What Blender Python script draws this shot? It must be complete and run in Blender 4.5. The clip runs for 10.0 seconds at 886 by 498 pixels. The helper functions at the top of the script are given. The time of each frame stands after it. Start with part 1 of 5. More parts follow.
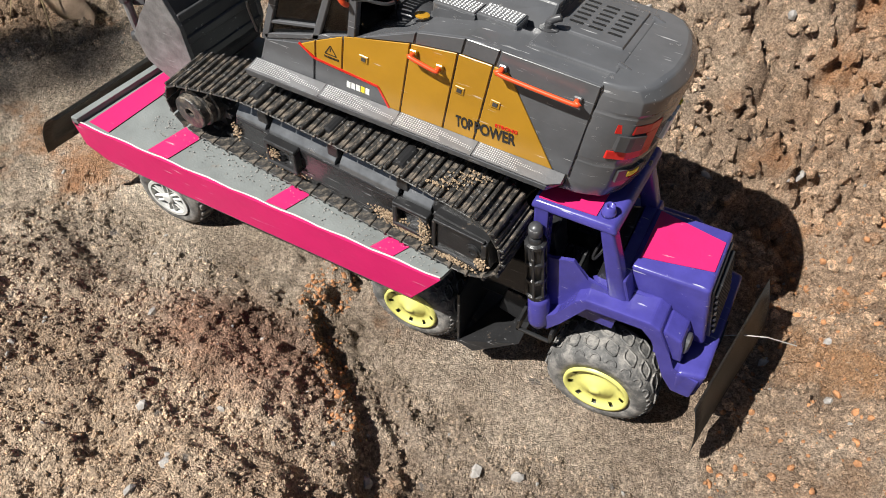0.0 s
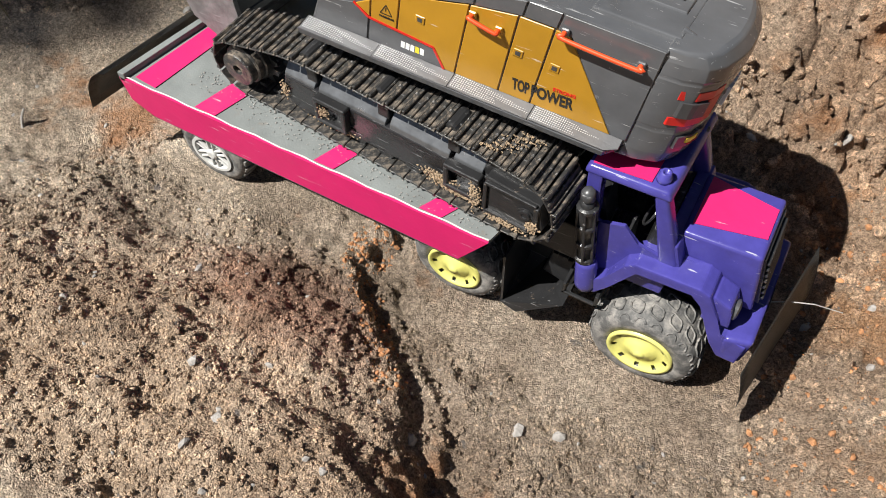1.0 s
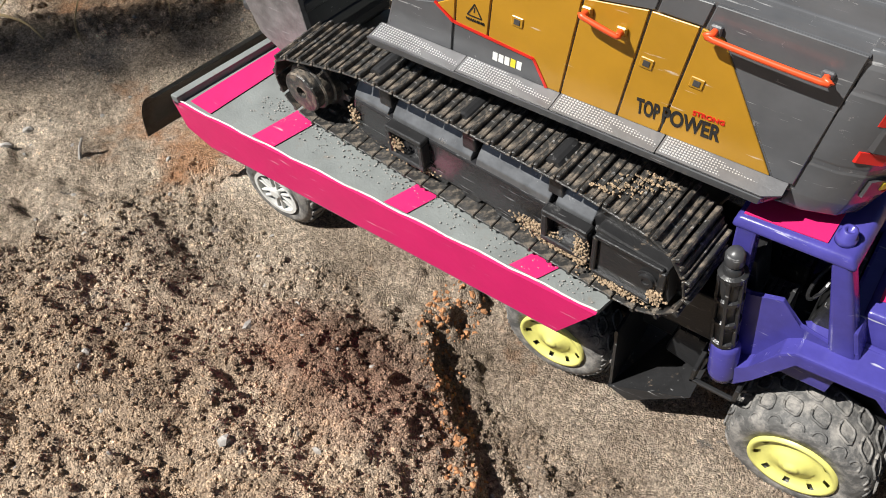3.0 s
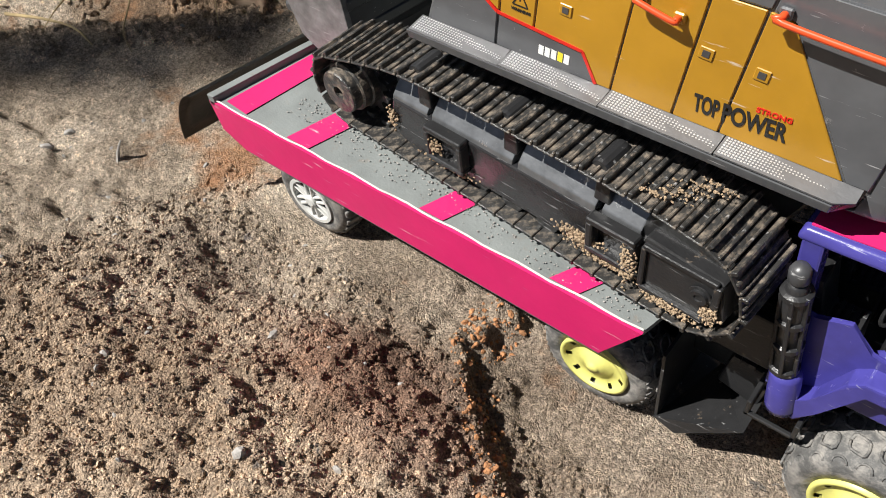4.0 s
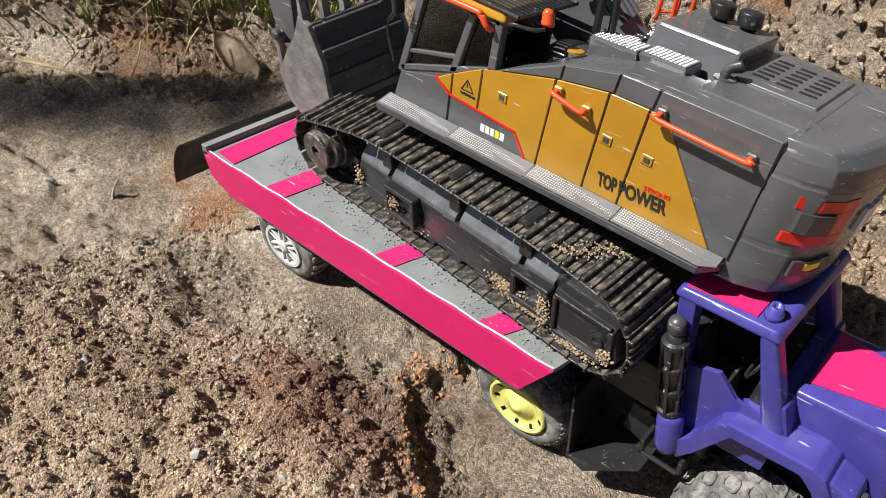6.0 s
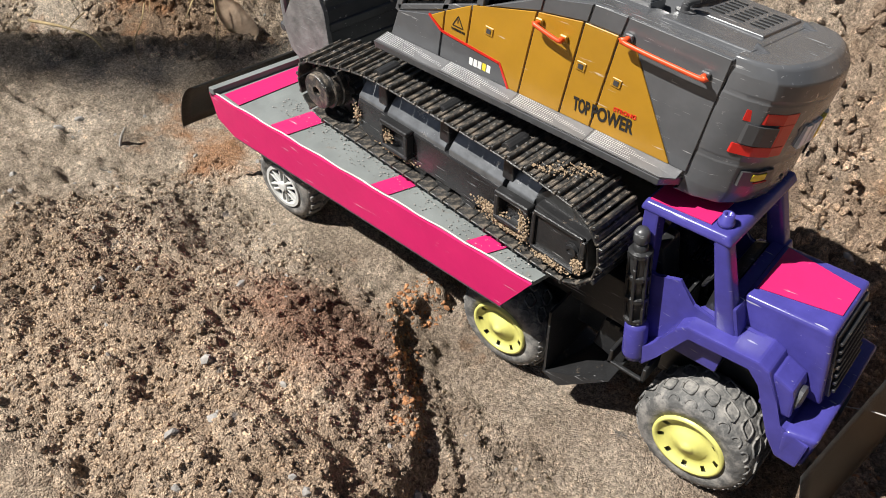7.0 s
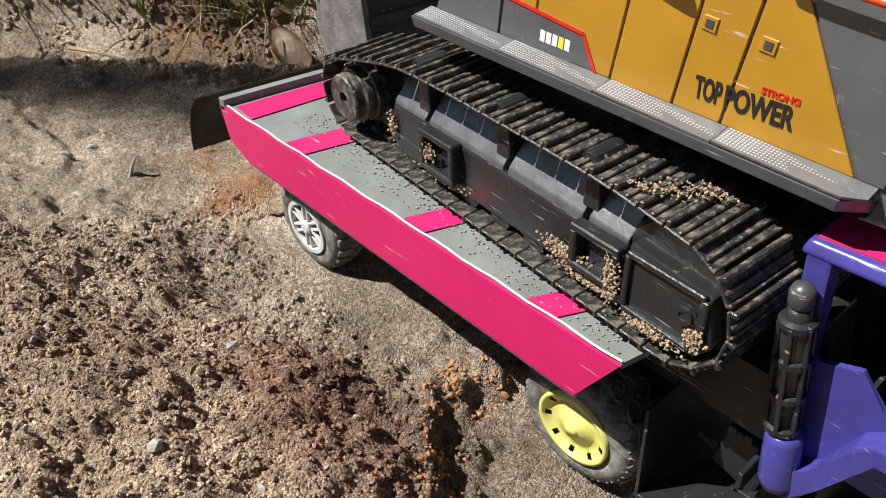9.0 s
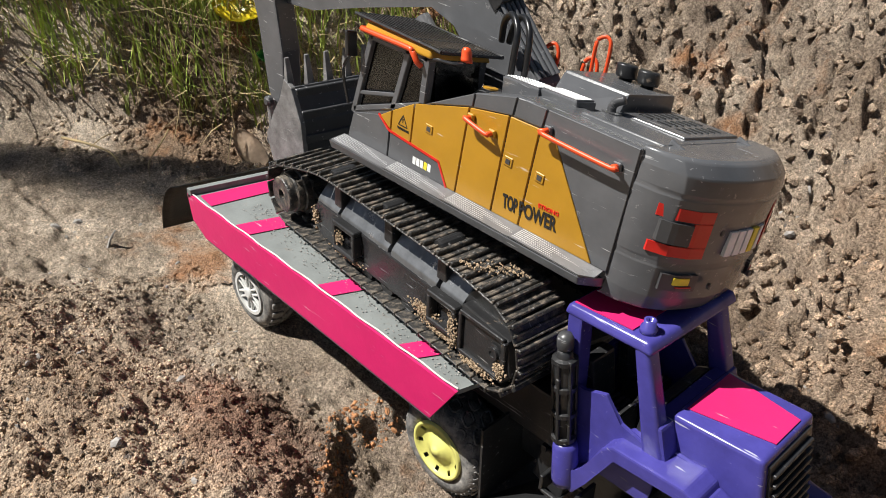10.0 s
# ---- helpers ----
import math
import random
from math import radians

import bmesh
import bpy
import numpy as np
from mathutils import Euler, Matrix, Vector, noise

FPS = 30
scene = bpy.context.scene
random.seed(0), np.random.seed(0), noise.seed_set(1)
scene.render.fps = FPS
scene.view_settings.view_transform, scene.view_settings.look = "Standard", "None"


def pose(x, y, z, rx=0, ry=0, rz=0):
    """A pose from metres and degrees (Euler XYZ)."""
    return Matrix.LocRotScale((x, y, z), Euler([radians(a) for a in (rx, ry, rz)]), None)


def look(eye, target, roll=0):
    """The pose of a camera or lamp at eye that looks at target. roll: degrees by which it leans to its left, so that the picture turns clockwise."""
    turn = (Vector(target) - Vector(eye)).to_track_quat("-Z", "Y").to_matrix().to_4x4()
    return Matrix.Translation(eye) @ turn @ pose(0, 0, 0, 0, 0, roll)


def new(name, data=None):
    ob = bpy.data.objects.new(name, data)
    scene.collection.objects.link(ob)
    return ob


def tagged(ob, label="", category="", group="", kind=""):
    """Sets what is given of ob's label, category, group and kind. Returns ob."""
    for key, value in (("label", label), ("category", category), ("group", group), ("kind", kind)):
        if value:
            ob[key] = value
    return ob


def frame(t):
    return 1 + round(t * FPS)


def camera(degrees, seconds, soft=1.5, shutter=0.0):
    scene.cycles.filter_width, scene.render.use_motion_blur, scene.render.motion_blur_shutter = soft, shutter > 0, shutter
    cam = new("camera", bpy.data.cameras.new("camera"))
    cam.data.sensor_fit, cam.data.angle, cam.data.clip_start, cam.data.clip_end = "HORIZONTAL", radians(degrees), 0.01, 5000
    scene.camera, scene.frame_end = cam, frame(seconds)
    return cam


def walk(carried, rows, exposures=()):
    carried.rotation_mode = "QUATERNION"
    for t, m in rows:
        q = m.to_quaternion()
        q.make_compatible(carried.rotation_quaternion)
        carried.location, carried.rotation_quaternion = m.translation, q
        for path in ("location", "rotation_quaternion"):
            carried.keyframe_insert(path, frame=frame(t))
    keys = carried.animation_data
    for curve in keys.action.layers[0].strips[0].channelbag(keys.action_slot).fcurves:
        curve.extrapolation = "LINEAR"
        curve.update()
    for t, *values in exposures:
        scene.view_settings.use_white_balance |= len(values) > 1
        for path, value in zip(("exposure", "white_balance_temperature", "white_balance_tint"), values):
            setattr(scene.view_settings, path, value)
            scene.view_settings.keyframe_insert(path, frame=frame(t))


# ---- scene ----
cam = camera(56.0, 10.0, soft=0.9)
PATH = [
    (0, (0.5183, -0.3172, 0.5257), (0.2585, 0.2128, -0.2816), 1.30),
    (0.5, (0.5045, -0.3286, 0.5718), (0.2632, 0.1964, -0.2444), 4.06),
    (1, (0.4925, -0.3228, 0.5309), (0.2393, 0.1551, -0.3102), 0.69),
    (1.5, (0.5035, -0.3178, 0.5342), (0.2049, 0.1553, -0.2947), -1.99),
    (2, (0.4830, -0.3015, 0.5021), (0.1239, 0.1331, -0.3238), -7.69),
    (2.5, (0.4611, -0.2591, 0.4525), (0.0884, 0.1888, -0.3601), -6.96),
    (4, (0.4603, -0.2429, 0.3861), (0.0082, 0.2117, -0.3813), -8.32),
    (4.5, (0.4500, -0.2214, 0.3648), (-0.0419, 0.2406, -0.3733), -7.21),
    (5, (0.4665, -0.2203, 0.4193), (-0.0237, 0.2864, -0.2899), -4.50),
    (6.5, (0.5495, -0.3273, 0.4326), (0.0852, 0.2075, -0.2733), -0.30),
    (7, (0.5702, -0.3462, 0.4347), (0.1146, 0.1945, -0.2725), 0.55),
    (7.5, (0.5835, -0.3494, 0.4196), (0.1250, 0.2071, -0.2733), 1.63),
    (8, (0.5416, -0.3271, 0.3972), (0.0759, 0.2087, -0.3071), -0.29),
    (8.5, (0.5155, -0.2628, 0.3422), (0.0139, 0.2564, -0.3498), -1.96),
    (9, (0.5075, -0.2401, 0.2936), (-0.0733, 0.2761, -0.3359), -2.22),
    (9.5, (0.6113, -0.2721, 0.3752), (0.0549, 0.2868, -0.2397), 0.76),
    (10, (0.6508, -0.3052, 0.3790), (0.0494, 0.2887, -0.1555), 2.41),
]
walk(cam, [(t, look(e, g, r)) for t, e, g, r in PATH])

# ---- light ----
SUN = Vector((-0.37, -0.43, 0.80)).normalized()
world = bpy.data.worlds.new("sky")
scene.world = world
world.use_nodes = True
wn = world.node_tree.nodes
sky = wn.new("ShaderNodeTexSky")
sky.sky_type = "NISHITA"
sky.sun_disc = False
sky.sun_elevation = math.asin(SUN.z)
sky.sun_rotation = math.atan2(SUN.x, SUN.y)
world.node_tree.links.new(sky.outputs[0], wn["Background"].inputs[0])
wn["Background"].inputs[1].default_value = 0.022
lamp = bpy.data.lights.new("sun", "SUN")
lamp.energy, lamp.angle, lamp.color = 5.0, radians(0.5), (1.0, 0.975, 0.92)
sun = new("sun", lamp)
sun.matrix_world = look(SUN * 5, (0, 0, 0))
scene.view_settings.exposure = 0.78

# ---- materials ----
def material(name, color, rough=0.5, metal=0.0, vary=0.15, scale=60.0, bump=0.1, bump_scale=400.0, dust=0.0, dust_color=(0.36, 0.27, 0.19), dust_scale=90.0, spec=0.5, scratch=0.0):
    m = bpy.data.materials.new(name)
    m.use_nodes = True
    nt = m.node_tree
    n, l = nt.nodes, nt.links
    b = n["Principled BSDF"]
    tc = n.new("ShaderNodeTexCoord")

    def noise_node(s, detail=4.0, r=0.6):
        q = n.new("ShaderNodeTexNoise")
        q.inputs["Scale"].default_value = s
        q.inputs["Detail"].default_value = detail
        q.inputs["Roughness"].default_value = r
        l.new(tc.outputs["Object"], q.inputs["Vector"])
        return q

    def ramp(src, a, c, va=(0, 0, 0), vc=(1, 1, 1)):
        r = n.new("ShaderNodeValToRGB")
        r.color_ramp.elements[0].position, r.color_ramp.elements[1].position = a, c
        r.color_ramp.elements[0].color, r.color_ramp.elements[1].color = (*va, 1), (*vc, 1)
        l.new(src, r.inputs[0])
        return r

    def mixc(fac, a, c):
        x = n.new("ShaderNodeMix")
        x.data_type = "RGBA"
        l.new(fac, x.inputs[0])
        for s, v in ((x.inputs[6], a), (x.inputs[7], c)):
            if isinstance(v, tuple):
                s.default_value = (*v, 1)
            else:
                l.new(v, s)
        return x.outputs[2]

    n1 = noise_node(scale)
    lo = tuple(c * (1 - vary) for c in color)
    hi = tuple(min(1, c * (1 + vary)) for c in color)
    col = ramp(n1.outputs[0], 0.3, 0.7, lo, hi).outputs[0]
    ro = None
    if scratch:
        w = n.new("ShaderNodeTexNoise")
        mp = n.new("ShaderNodeMapping")
        mp.inputs["Scale"].default_value = (40, 220, 420)
        mp.inputs["Rotation"].default_value = (0.3, 0.5, 0.2)
        l.new(tc.outputs["Object"], mp.inputs[0])
        l.new(mp.outputs[0], w.inputs["Vector"])
        w.inputs["Scale"].default_value = 1.0
        w.inputs["Detail"].default_value = 6.0
        sc = ramp(w.outputs[0], 0.70 - 0.08 * scratch, 0.74)
        col = mixc(sc.outputs[0], col, tuple(min(1, c * 0.5 + 0.33) for c in color))
    if dust:
        n2 = noise_node(dust_scale, 8.0, 0.7)
        d = ramp(n2.outputs[0], 0.72 - 0.35 * dust, 0.86 - 0.25 * dust)
        col = mixc(d.outputs[0], col, dust_color)
        rr = n.new("ShaderNodeMapRange")
        rr.inputs[3].default_value, rr.inputs[4].default_value = rough, 0.92
        l.new(d.outputs[0], rr.inputs[0])
        ro = rr.outputs[0]
    l.new(col, b.inputs["Base Color"])
    b.inputs["Metallic"].default_value = metal
    b.inputs["Roughness"].default_value = rough
    b.inputs["Specular IOR Level"].default_value = spec
    if ro:
        l.new(ro, b.inputs["Roughness"])
    if bump:
        n3 = noise_node(bump_scale, 3.0)
        bp = n.new("ShaderNodeBump")
        bp.inputs["Strength"].default_value = bump
        bp.inputs["Distance"].default_value = 0.002
        l.new(n3.outputs[0], bp.inputs["Height"])
        l.new(bp.outputs[0], b.inputs["Normal"])
    return m


def soil_material(name, rocky=0.0, pale_k=1.0, islands=False):
    """Sandy brown soil with pale grit, dark damp clods and veins of orange clay."""
    m = bpy.data.materials.new(name)
    m.use_nodes = True
    nt = m.node_tree
    n, l = nt.nodes, nt.links
    b = n["Principled BSDF"]
    tc = n.new("ShaderNodeTexCoord")

    def tex(s, detail, r=0.65):
        q = n.new("ShaderNodeTexNoise")
        q.inputs["Scale"].default_value, q.inputs["Detail"].default_value, q.inputs["Roughness"].default_value = s, detail, r
        l.new(tc.outputs["Object"], q.inputs["Vector"])
        return q.outputs[0]

    def ramp(src, *stops):
        r = n.new("ShaderNodeValToRGB")
        els = r.color_ramp.elements
        while len(els) < len(stops):
            els.new(0.5)
        for e, (p, c) in zip(els, stops):
            e.position, e.color = p, (*c, 1)
        l.new(src, r.inputs[0])
        return r.outputs[0]

    def mixc(fac, a, c, mode="MIX"):
        x = n.new("ShaderNodeMix")
        x.data_type, x.blend_type = "RGBA", mode
        l.new(fac, x.inputs[0])
        l.new(a, x.inputs[6])
        if isinstance(c, tuple):
            x.inputs[7].default_value = (*c, 1)
        else:
            l.new(c, x.inputs[7])
        return x.outputs[2]

    def cells(s):
        """Grains: one random grey to each cell, and the distance from its middle."""
        v = n.new("ShaderNodeTexVoronoi")
        v.inputs["Scale"].default_value = s
        l.new(tc.outputs["Object"], v.inputs["Vector"])
        sep = n.new("ShaderNodeSeparateColor")
        l.new(v.outputs["Color"], sep.inputs[0])
        return sep.outputs[0], v.outputs["Distance"]

    def reach(at, size, wobble):
        """1 at a place on the plan, fading to 0 over size, with an uneven edge."""
        mp = n.new("ShaderNodeMapping")
        mp.inputs["Location"].default_value = (-at[0] / size[0], -at[1] / size[1], 0)
        mp.inputs["Scale"].default_value = (1 / size[0], 1 / size[1], 0)
        l.new(tc.outputs["Object"], mp.inputs[0])
        ln = n.new("ShaderNodeVectorMath")
        ln.operation = "LENGTH"
        l.new(mp.outputs[0], ln.inputs[0])
        ad = n.new("ShaderNodeMath")
        ad.operation = "MULTIPLY_ADD"
        ad.inputs[1].default_value = wobble
        l.new(tex(26.0, 6.0), ad.inputs[0])
        l.new(ln.outputs["Value"], ad.inputs[2])
        return ramp(ad.outputs[0], (0.35 + wobble * 0.5, (1, 1, 1)), (min(1.0, 0.95 + wobble * 0.5), (0, 0, 0)))

    base = ramp(tex(9.0, 6.0), *[(p, tuple(c * pale_k for c in q)) for p, q in ((0.30, (0.155, 0.122, 0.094)), (0.5, (0.285, 0.232, 0.184)), (0.72, (0.42, 0.358, 0.295)))])
    grain = ramp(tex(330.0, 6.0, 0.75), (0.30, (0.30, 0.29, 0.29)), (0.48, (1.0, 0.99, 0.98)), (0.68, (1.60, 1.59, 1.56)))
    one = n.new("ShaderNodeValue")
    one.outputs[0].default_value = 1.0
    # paler soil outside the pit, darker soil in it, along a wavering edge
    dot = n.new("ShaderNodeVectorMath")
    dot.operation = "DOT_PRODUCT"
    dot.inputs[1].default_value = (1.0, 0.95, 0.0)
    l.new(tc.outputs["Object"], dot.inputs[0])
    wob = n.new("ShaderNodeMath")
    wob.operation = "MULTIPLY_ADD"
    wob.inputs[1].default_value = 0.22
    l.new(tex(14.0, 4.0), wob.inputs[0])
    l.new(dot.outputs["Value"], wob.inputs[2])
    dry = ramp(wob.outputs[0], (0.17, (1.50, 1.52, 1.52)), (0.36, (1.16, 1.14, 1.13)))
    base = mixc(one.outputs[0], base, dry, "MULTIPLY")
    col = mixc(one.outputs[0], base, grain, "MULTIPLY")
    coarse, _ = cells(260.0)
    col = mixc(one.outputs[0], col, ramp(coarse, (0.0, (0.80, 0.79, 0.78)), (0.5, (1.0, 1.0, 1.0)), (1.0, (1.20, 1.19, 1.17))), "MULTIPLY")
    fine, hollow = cells(720.0)
    col = mixc(one.outputs[0], col, ramp(fine, (0.0, (0.62, 0.61, 0.60)), (0.5, (1.0, 1.0, 1.0)), (1.0, (1.32, 1.31, 1.29))), "MULTIPLY")
    # damp reddish earth along the pit's edge
    col = mixc(reach((0.21, -0.075), (0.150, 0.085), 0.5), col, mixc(one.outputs[0], col, (0.68, 0.55, 0.52), "MULTIPLY"))
    # warmer earth on the near mound and on the far bank
    col = mixc(reach((0.20, -0.20), (0.48, 0.19), 0.4), col, mixc(one.outputs[0], col, (1.08, 0.99, 0.92), "MULTIPLY"))
    col = mixc(reach((0.80, 0.42), (0.62, 0.62), 0.4), col, mixc(one.outputs[0], col, (1.12, 0.99, 0.89), "MULTIPLY"))
    # darker earth at the foot of the grassy rise
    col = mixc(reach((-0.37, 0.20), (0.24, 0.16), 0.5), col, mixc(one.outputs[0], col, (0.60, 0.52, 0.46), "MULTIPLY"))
    if islands:
        geo = n.new("ShaderNodeNewGeometry")
        col = mixc(one.outputs[0], col, ramp(geo.outputs["Random Per Island"], (0.0, (0.60, 0.57, 0.55)), (0.55, (1.0, 0.99, 0.97)), (1.0, (1.35, 1.31, 1.25))), "MULTIPLY")
    clay = ramp(tex(6.0, 5.0), (0.59, (0, 0, 0)), (0.69, (0.8, 0.8, 0.8)))
    col = mixc(clay, col, mixc(one.outputs[0], ramp(fine, (0.0, (0.55, 0.55, 0.55)), (1.0, (1.3, 1.3, 1.3))), (0.42, 0.195, 0.085), "MULTIPLY"))
    # orange clay shows through on the far bank, in broken patches
    seam = mixc(one.outputs[0], reach((0.78, 0.30), (0.36, 0.55), 0.6), ramp(tex(13.0, 7.0, 0.7), (0.49, (0, 0, 0)), (0.58, (0.80, 0.80, 0.80))), "MULTIPLY")
    col = mixc(seam, col, mixc(one.outputs[0], ramp(fine, (0.0, (0.5, 0.5, 0.5)), (1.0, (1.35, 1.35, 1.35))), (0.46, 0.235, 0.105), "MULTIPLY"))
    grey = ramp(tex(70.0, 5.0), (0.64 - 0.1 * rocky, (0, 0, 0)), (0.70, (1, 1, 1)))
    col = mixc(grey, col, (0.19, 0.165, 0.15))
    pale = ramp(tex(160.0, 3.0), (0.69, (0, 0, 0)), (0.73, (1, 1, 1)))
    col = mixc(pale, col, (0.55, 0.45, 0.34))
    l.new(col, b.inputs["Base Color"])
    b.inputs["Roughness"].default_value = 0.95
    b.inputs["Specular IOR Level"].default_value = 0.15
    bp = n.new("ShaderNodeBump")
    bp.inputs["Strength"].default_value, bp.inputs["Distance"].default_value = 1.0, 0.006
    lift = n.new("ShaderNodeMath")
    lift.operation = "MULTIPLY_ADD"
    lift.inputs[1].default_value = -0.55
    l.new(hollow, lift.inputs[0])
    l.new(tex(420.0, 8.0, 0.7), lift.inputs[2])
    l.new(lift.outputs[0], bp.inputs["Height"])
    l.new(bp.outputs[0], b.inputs["Normal"])
    return m


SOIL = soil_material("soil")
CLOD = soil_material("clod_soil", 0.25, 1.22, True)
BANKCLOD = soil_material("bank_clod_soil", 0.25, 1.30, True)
CLAY = material("orange_clay", (0.40, 0.19, 0.085), 0.95, vary=0.35, scale=120, bump=0.8, bump_scale=500)
STONE = material("grey_stone", (0.30, 0.28, 0.26), 0.85, vary=0.3, scale=120, bump=0.5)
PURPLE = material("purple_plastic", (0.052, 0.046, 0.235), 0.26, vary=0.14, dust=0.20, dust_scale=140, dust_color=(0.20, 0.17, 0.36), scratch=0.35, bump=0.05)
PINK = material("pink_tape", (0.56, 0.016, 0.120), 0.40, vary=0.07, scale=25, bump=0.12, bump_scale=160, dust=0.06, scratch=0.25)
BOARD = material("grey_board", (0.165, 0.178, 0.174), 0.62, vary=0.22, scale=22, dust=0.42, dust_color=(0.17, 0.145, 0.12), bump=0.2, bump_scale=500)
EDGE = material("white_board_edge", (0.56, 0.54, 0.50), 0.6, vary=0.15, dust=0.2)
YELLOW = material("ochre_plastic", (0.40, 0.205, 0.016), 0.34, vary=0.09, scale=30, bump=0.03, scratch=0.22, dust=0.12, dust_color=(0.50, 0.37, 0.20))
GREY = material("grey_plastic", (0.092, 0.094, 0.100), 0.23, vary=0.14, scale=30, bump=0.04, scratch=0.5, dust=0.24, dust_color=(0.30, 0.28, 0.26))
DGREY = material("dark_grey_plastic", (0.055, 0.055, 0.058), 0.36, vary=0.15, bump=0.05, scratch=0.5, dust=0.16)
BLACK = material("black_plastic", (0.020, 0.020, 0.021), 0.32, vary=0.2, bump=0.15, scratch=0.6, dust=0.26)
TRACKM = material("muddy_track", (0.030, 0.029, 0.028), 0.36, vary=0.3, bump=0.4, dust=0.68, dust_scale=170, dust_color=(0.24, 0.195, 0.15), scratch=0.6)
FRAMEM = material("scuffed_track_frame", (0.020, 0.020, 0.022), 0.27, vary=0.25, bump=0.15, bump_scale=200, dust=0.13, dust_scale=110, scratch=0.9)
PLATE = material("worn_steel_plate", (0.155, 0.160, 0.168), 0.27, metal=0.55, vary=0.3, scale=80, bump=0.12, bump_scale=150, dust=0.14)
CHROME = material("silver_tread", (0.52, 0.52, 0.52), 0.40, metal=0.30, vary=0.10, bump=0.1)
TREAD = material("tread_plate", (0.15, 0.15, 0.155), 0.45, metal=0.25, vary=0.15, bump=0.15, dust=0.15)
ORANGE = material("orange_rail", (0.72, 0.075, 0.018), 0.38, vary=0.06, bump=0.03)
RED = material("red_marking", (0.56, 0.018, 0.012), 0.35, vary=0.06, bump=0.03)
TYRE = material("dusty_tyre", (0.105, 0.103, 0.100), 0.70, vary=0.35, scale=90, bump=0.4, dust=0.78, dust_color=(0.29, 0.27, 0.245))
LEMON = material("lemon_rim", (0.62, 0.59, 0.17), 0.42, vary=0.10, bump=0.05, dust=0.12, dust_color=(0.45, 0.38, 0.18))
WHEELW = material("pale_rim", (0.55, 0.55, 0.53), 0.45, vary=0.12, bump=0.05, dust=0.25)
MUD = material("caked_mud", (0.35, 0.255, 0.165), 0.95, vary=0.35, scale=250, bump=0.8, bump_scale=700)
GREYM = material("worn_bucket_steel", (0.19, 0.185, 0.185), 0.5, metal=0.2, vary=0.4, scale=70, bump=0.3, dust=0.3, dust_color=(0.33, 0.28, 0.25), scratch=0.8)
PRINT = material("black_print", (0.012, 0.012, 0.012), 0.5, bump=0)
WHITE = material("white_print", (0.80, 0.80, 0.78), 0.5, bump=0)
LIME = material("lime_print", (0.80, 0.66, 0.04), 0.5, bump=0)
HOSE = material("black_hose", (0.012, 0.012, 0.013), 0.28, bump=0.05)
FLAP = material("dark_rubber_sheet", (0.026, 0.025, 0.024), 0.36, vary=0.25, bump=0.15, dust=0.22)
GRASS = material("grass_blade", (0.30, 0.37, 0.075), 0.6, vary=0.5, scale=14, bump=0)
STRAW = material("dry_straw", (0.36, 0.27, 0.14), 0.8, vary=0.4, scale=20, bump=0.1)
LEAF = material("dry_leaf", (0.42, 0.31, 0.22), 0.8, vary=0.3, scale=50, bump=0.3)
BAG = material("yellow_wrapper", (0.70, 0.55, 0.02), 0.3, vary=0.15, scale=40, bump=0.3, bump_scale=60)
GREEN = material("green_wrapper", (0.05, 0.30, 0.05), 0.3, vary=0.2, bump=0.2)

GLASS = bpy.data.materials.new("window_glass")
GLASS.use_nodes = True
gb = GLASS.node_tree.nodes["Principled BSDF"]
gb.inputs["Base Color"].default_value = (0.16, 0.17, 0.18, 1)
gb.inputs["Roughness"].default_value = 0.08
gb.inputs["Transmission Weight"].default_value = 1.0

# ---- building helpers ----
def thing(name, at, label, category, group=""):
    ob = new(name)
    ob.empty_display_size = 0.02
    ob.location = at
    return tagged(ob, label, category, group)


def part(name, bm, mat, parent=None, label="", smooth=False):
    me = bpy.data.meshes.new(name)
    bmesh.ops.recalc_face_normals(bm, faces=bm.faces)
    if smooth:
        for f in bm.faces:
            f.smooth = True
    bm.to_mesh(me)
    bm.free()
    me.materials.append(mat)
    ob = new(name, me)
    if parent:
        ob.parent = parent
        if parent.type == "EMPTY":
            ob.location = -parent.location
    return tagged(ob, label) if label else ob


def shared(name, me, parent, m):
    """One more piece on a mesh that is already made, at the pose m in the world."""
    ob = new(name, me)
    ob.parent = parent
    off = -parent.location if parent.type == "EMPTY" else Vector((0, 0, 0))
    ob.matrix_basis = Matrix.Translation(off) @ m
    return ob


def bev(bm, geom_edges, r, seg=2):
    if r:
        bmesh.ops.bevel(bm, geom=geom_edges, offset=r, segments=seg, affect="EDGES", profile=0.6, clamp_overlap=True)


def hull8(bm, pts, r=0.0, seg=2):
    """A block of eight corners: four below, four above, in the same turn."""
    v = [bm.verts.new(p) for p in pts]
    fs = [bm.faces.new([v[i] for i in q]) for q in ((3, 2, 1, 0), (4, 5, 6, 7), (0, 1, 5, 4), (1, 2, 6, 5), (2, 3, 7, 6), (3, 0, 4, 7))]
    bev(bm, list({e for f in fs for e in f.edges}), r, seg)
    return bm


def box(bm, x0, x1, y0, y1, z0, z1, r=0.0, seg=2):
    return hull8(bm, [(x0, y0, z0), (x1, y0, z0), (x1, y1, z0), (x0, y1, z0), (x0, y0, z1), (x1, y0, z1), (x1, y1, z1), (x0, y1, z1)], r, seg)


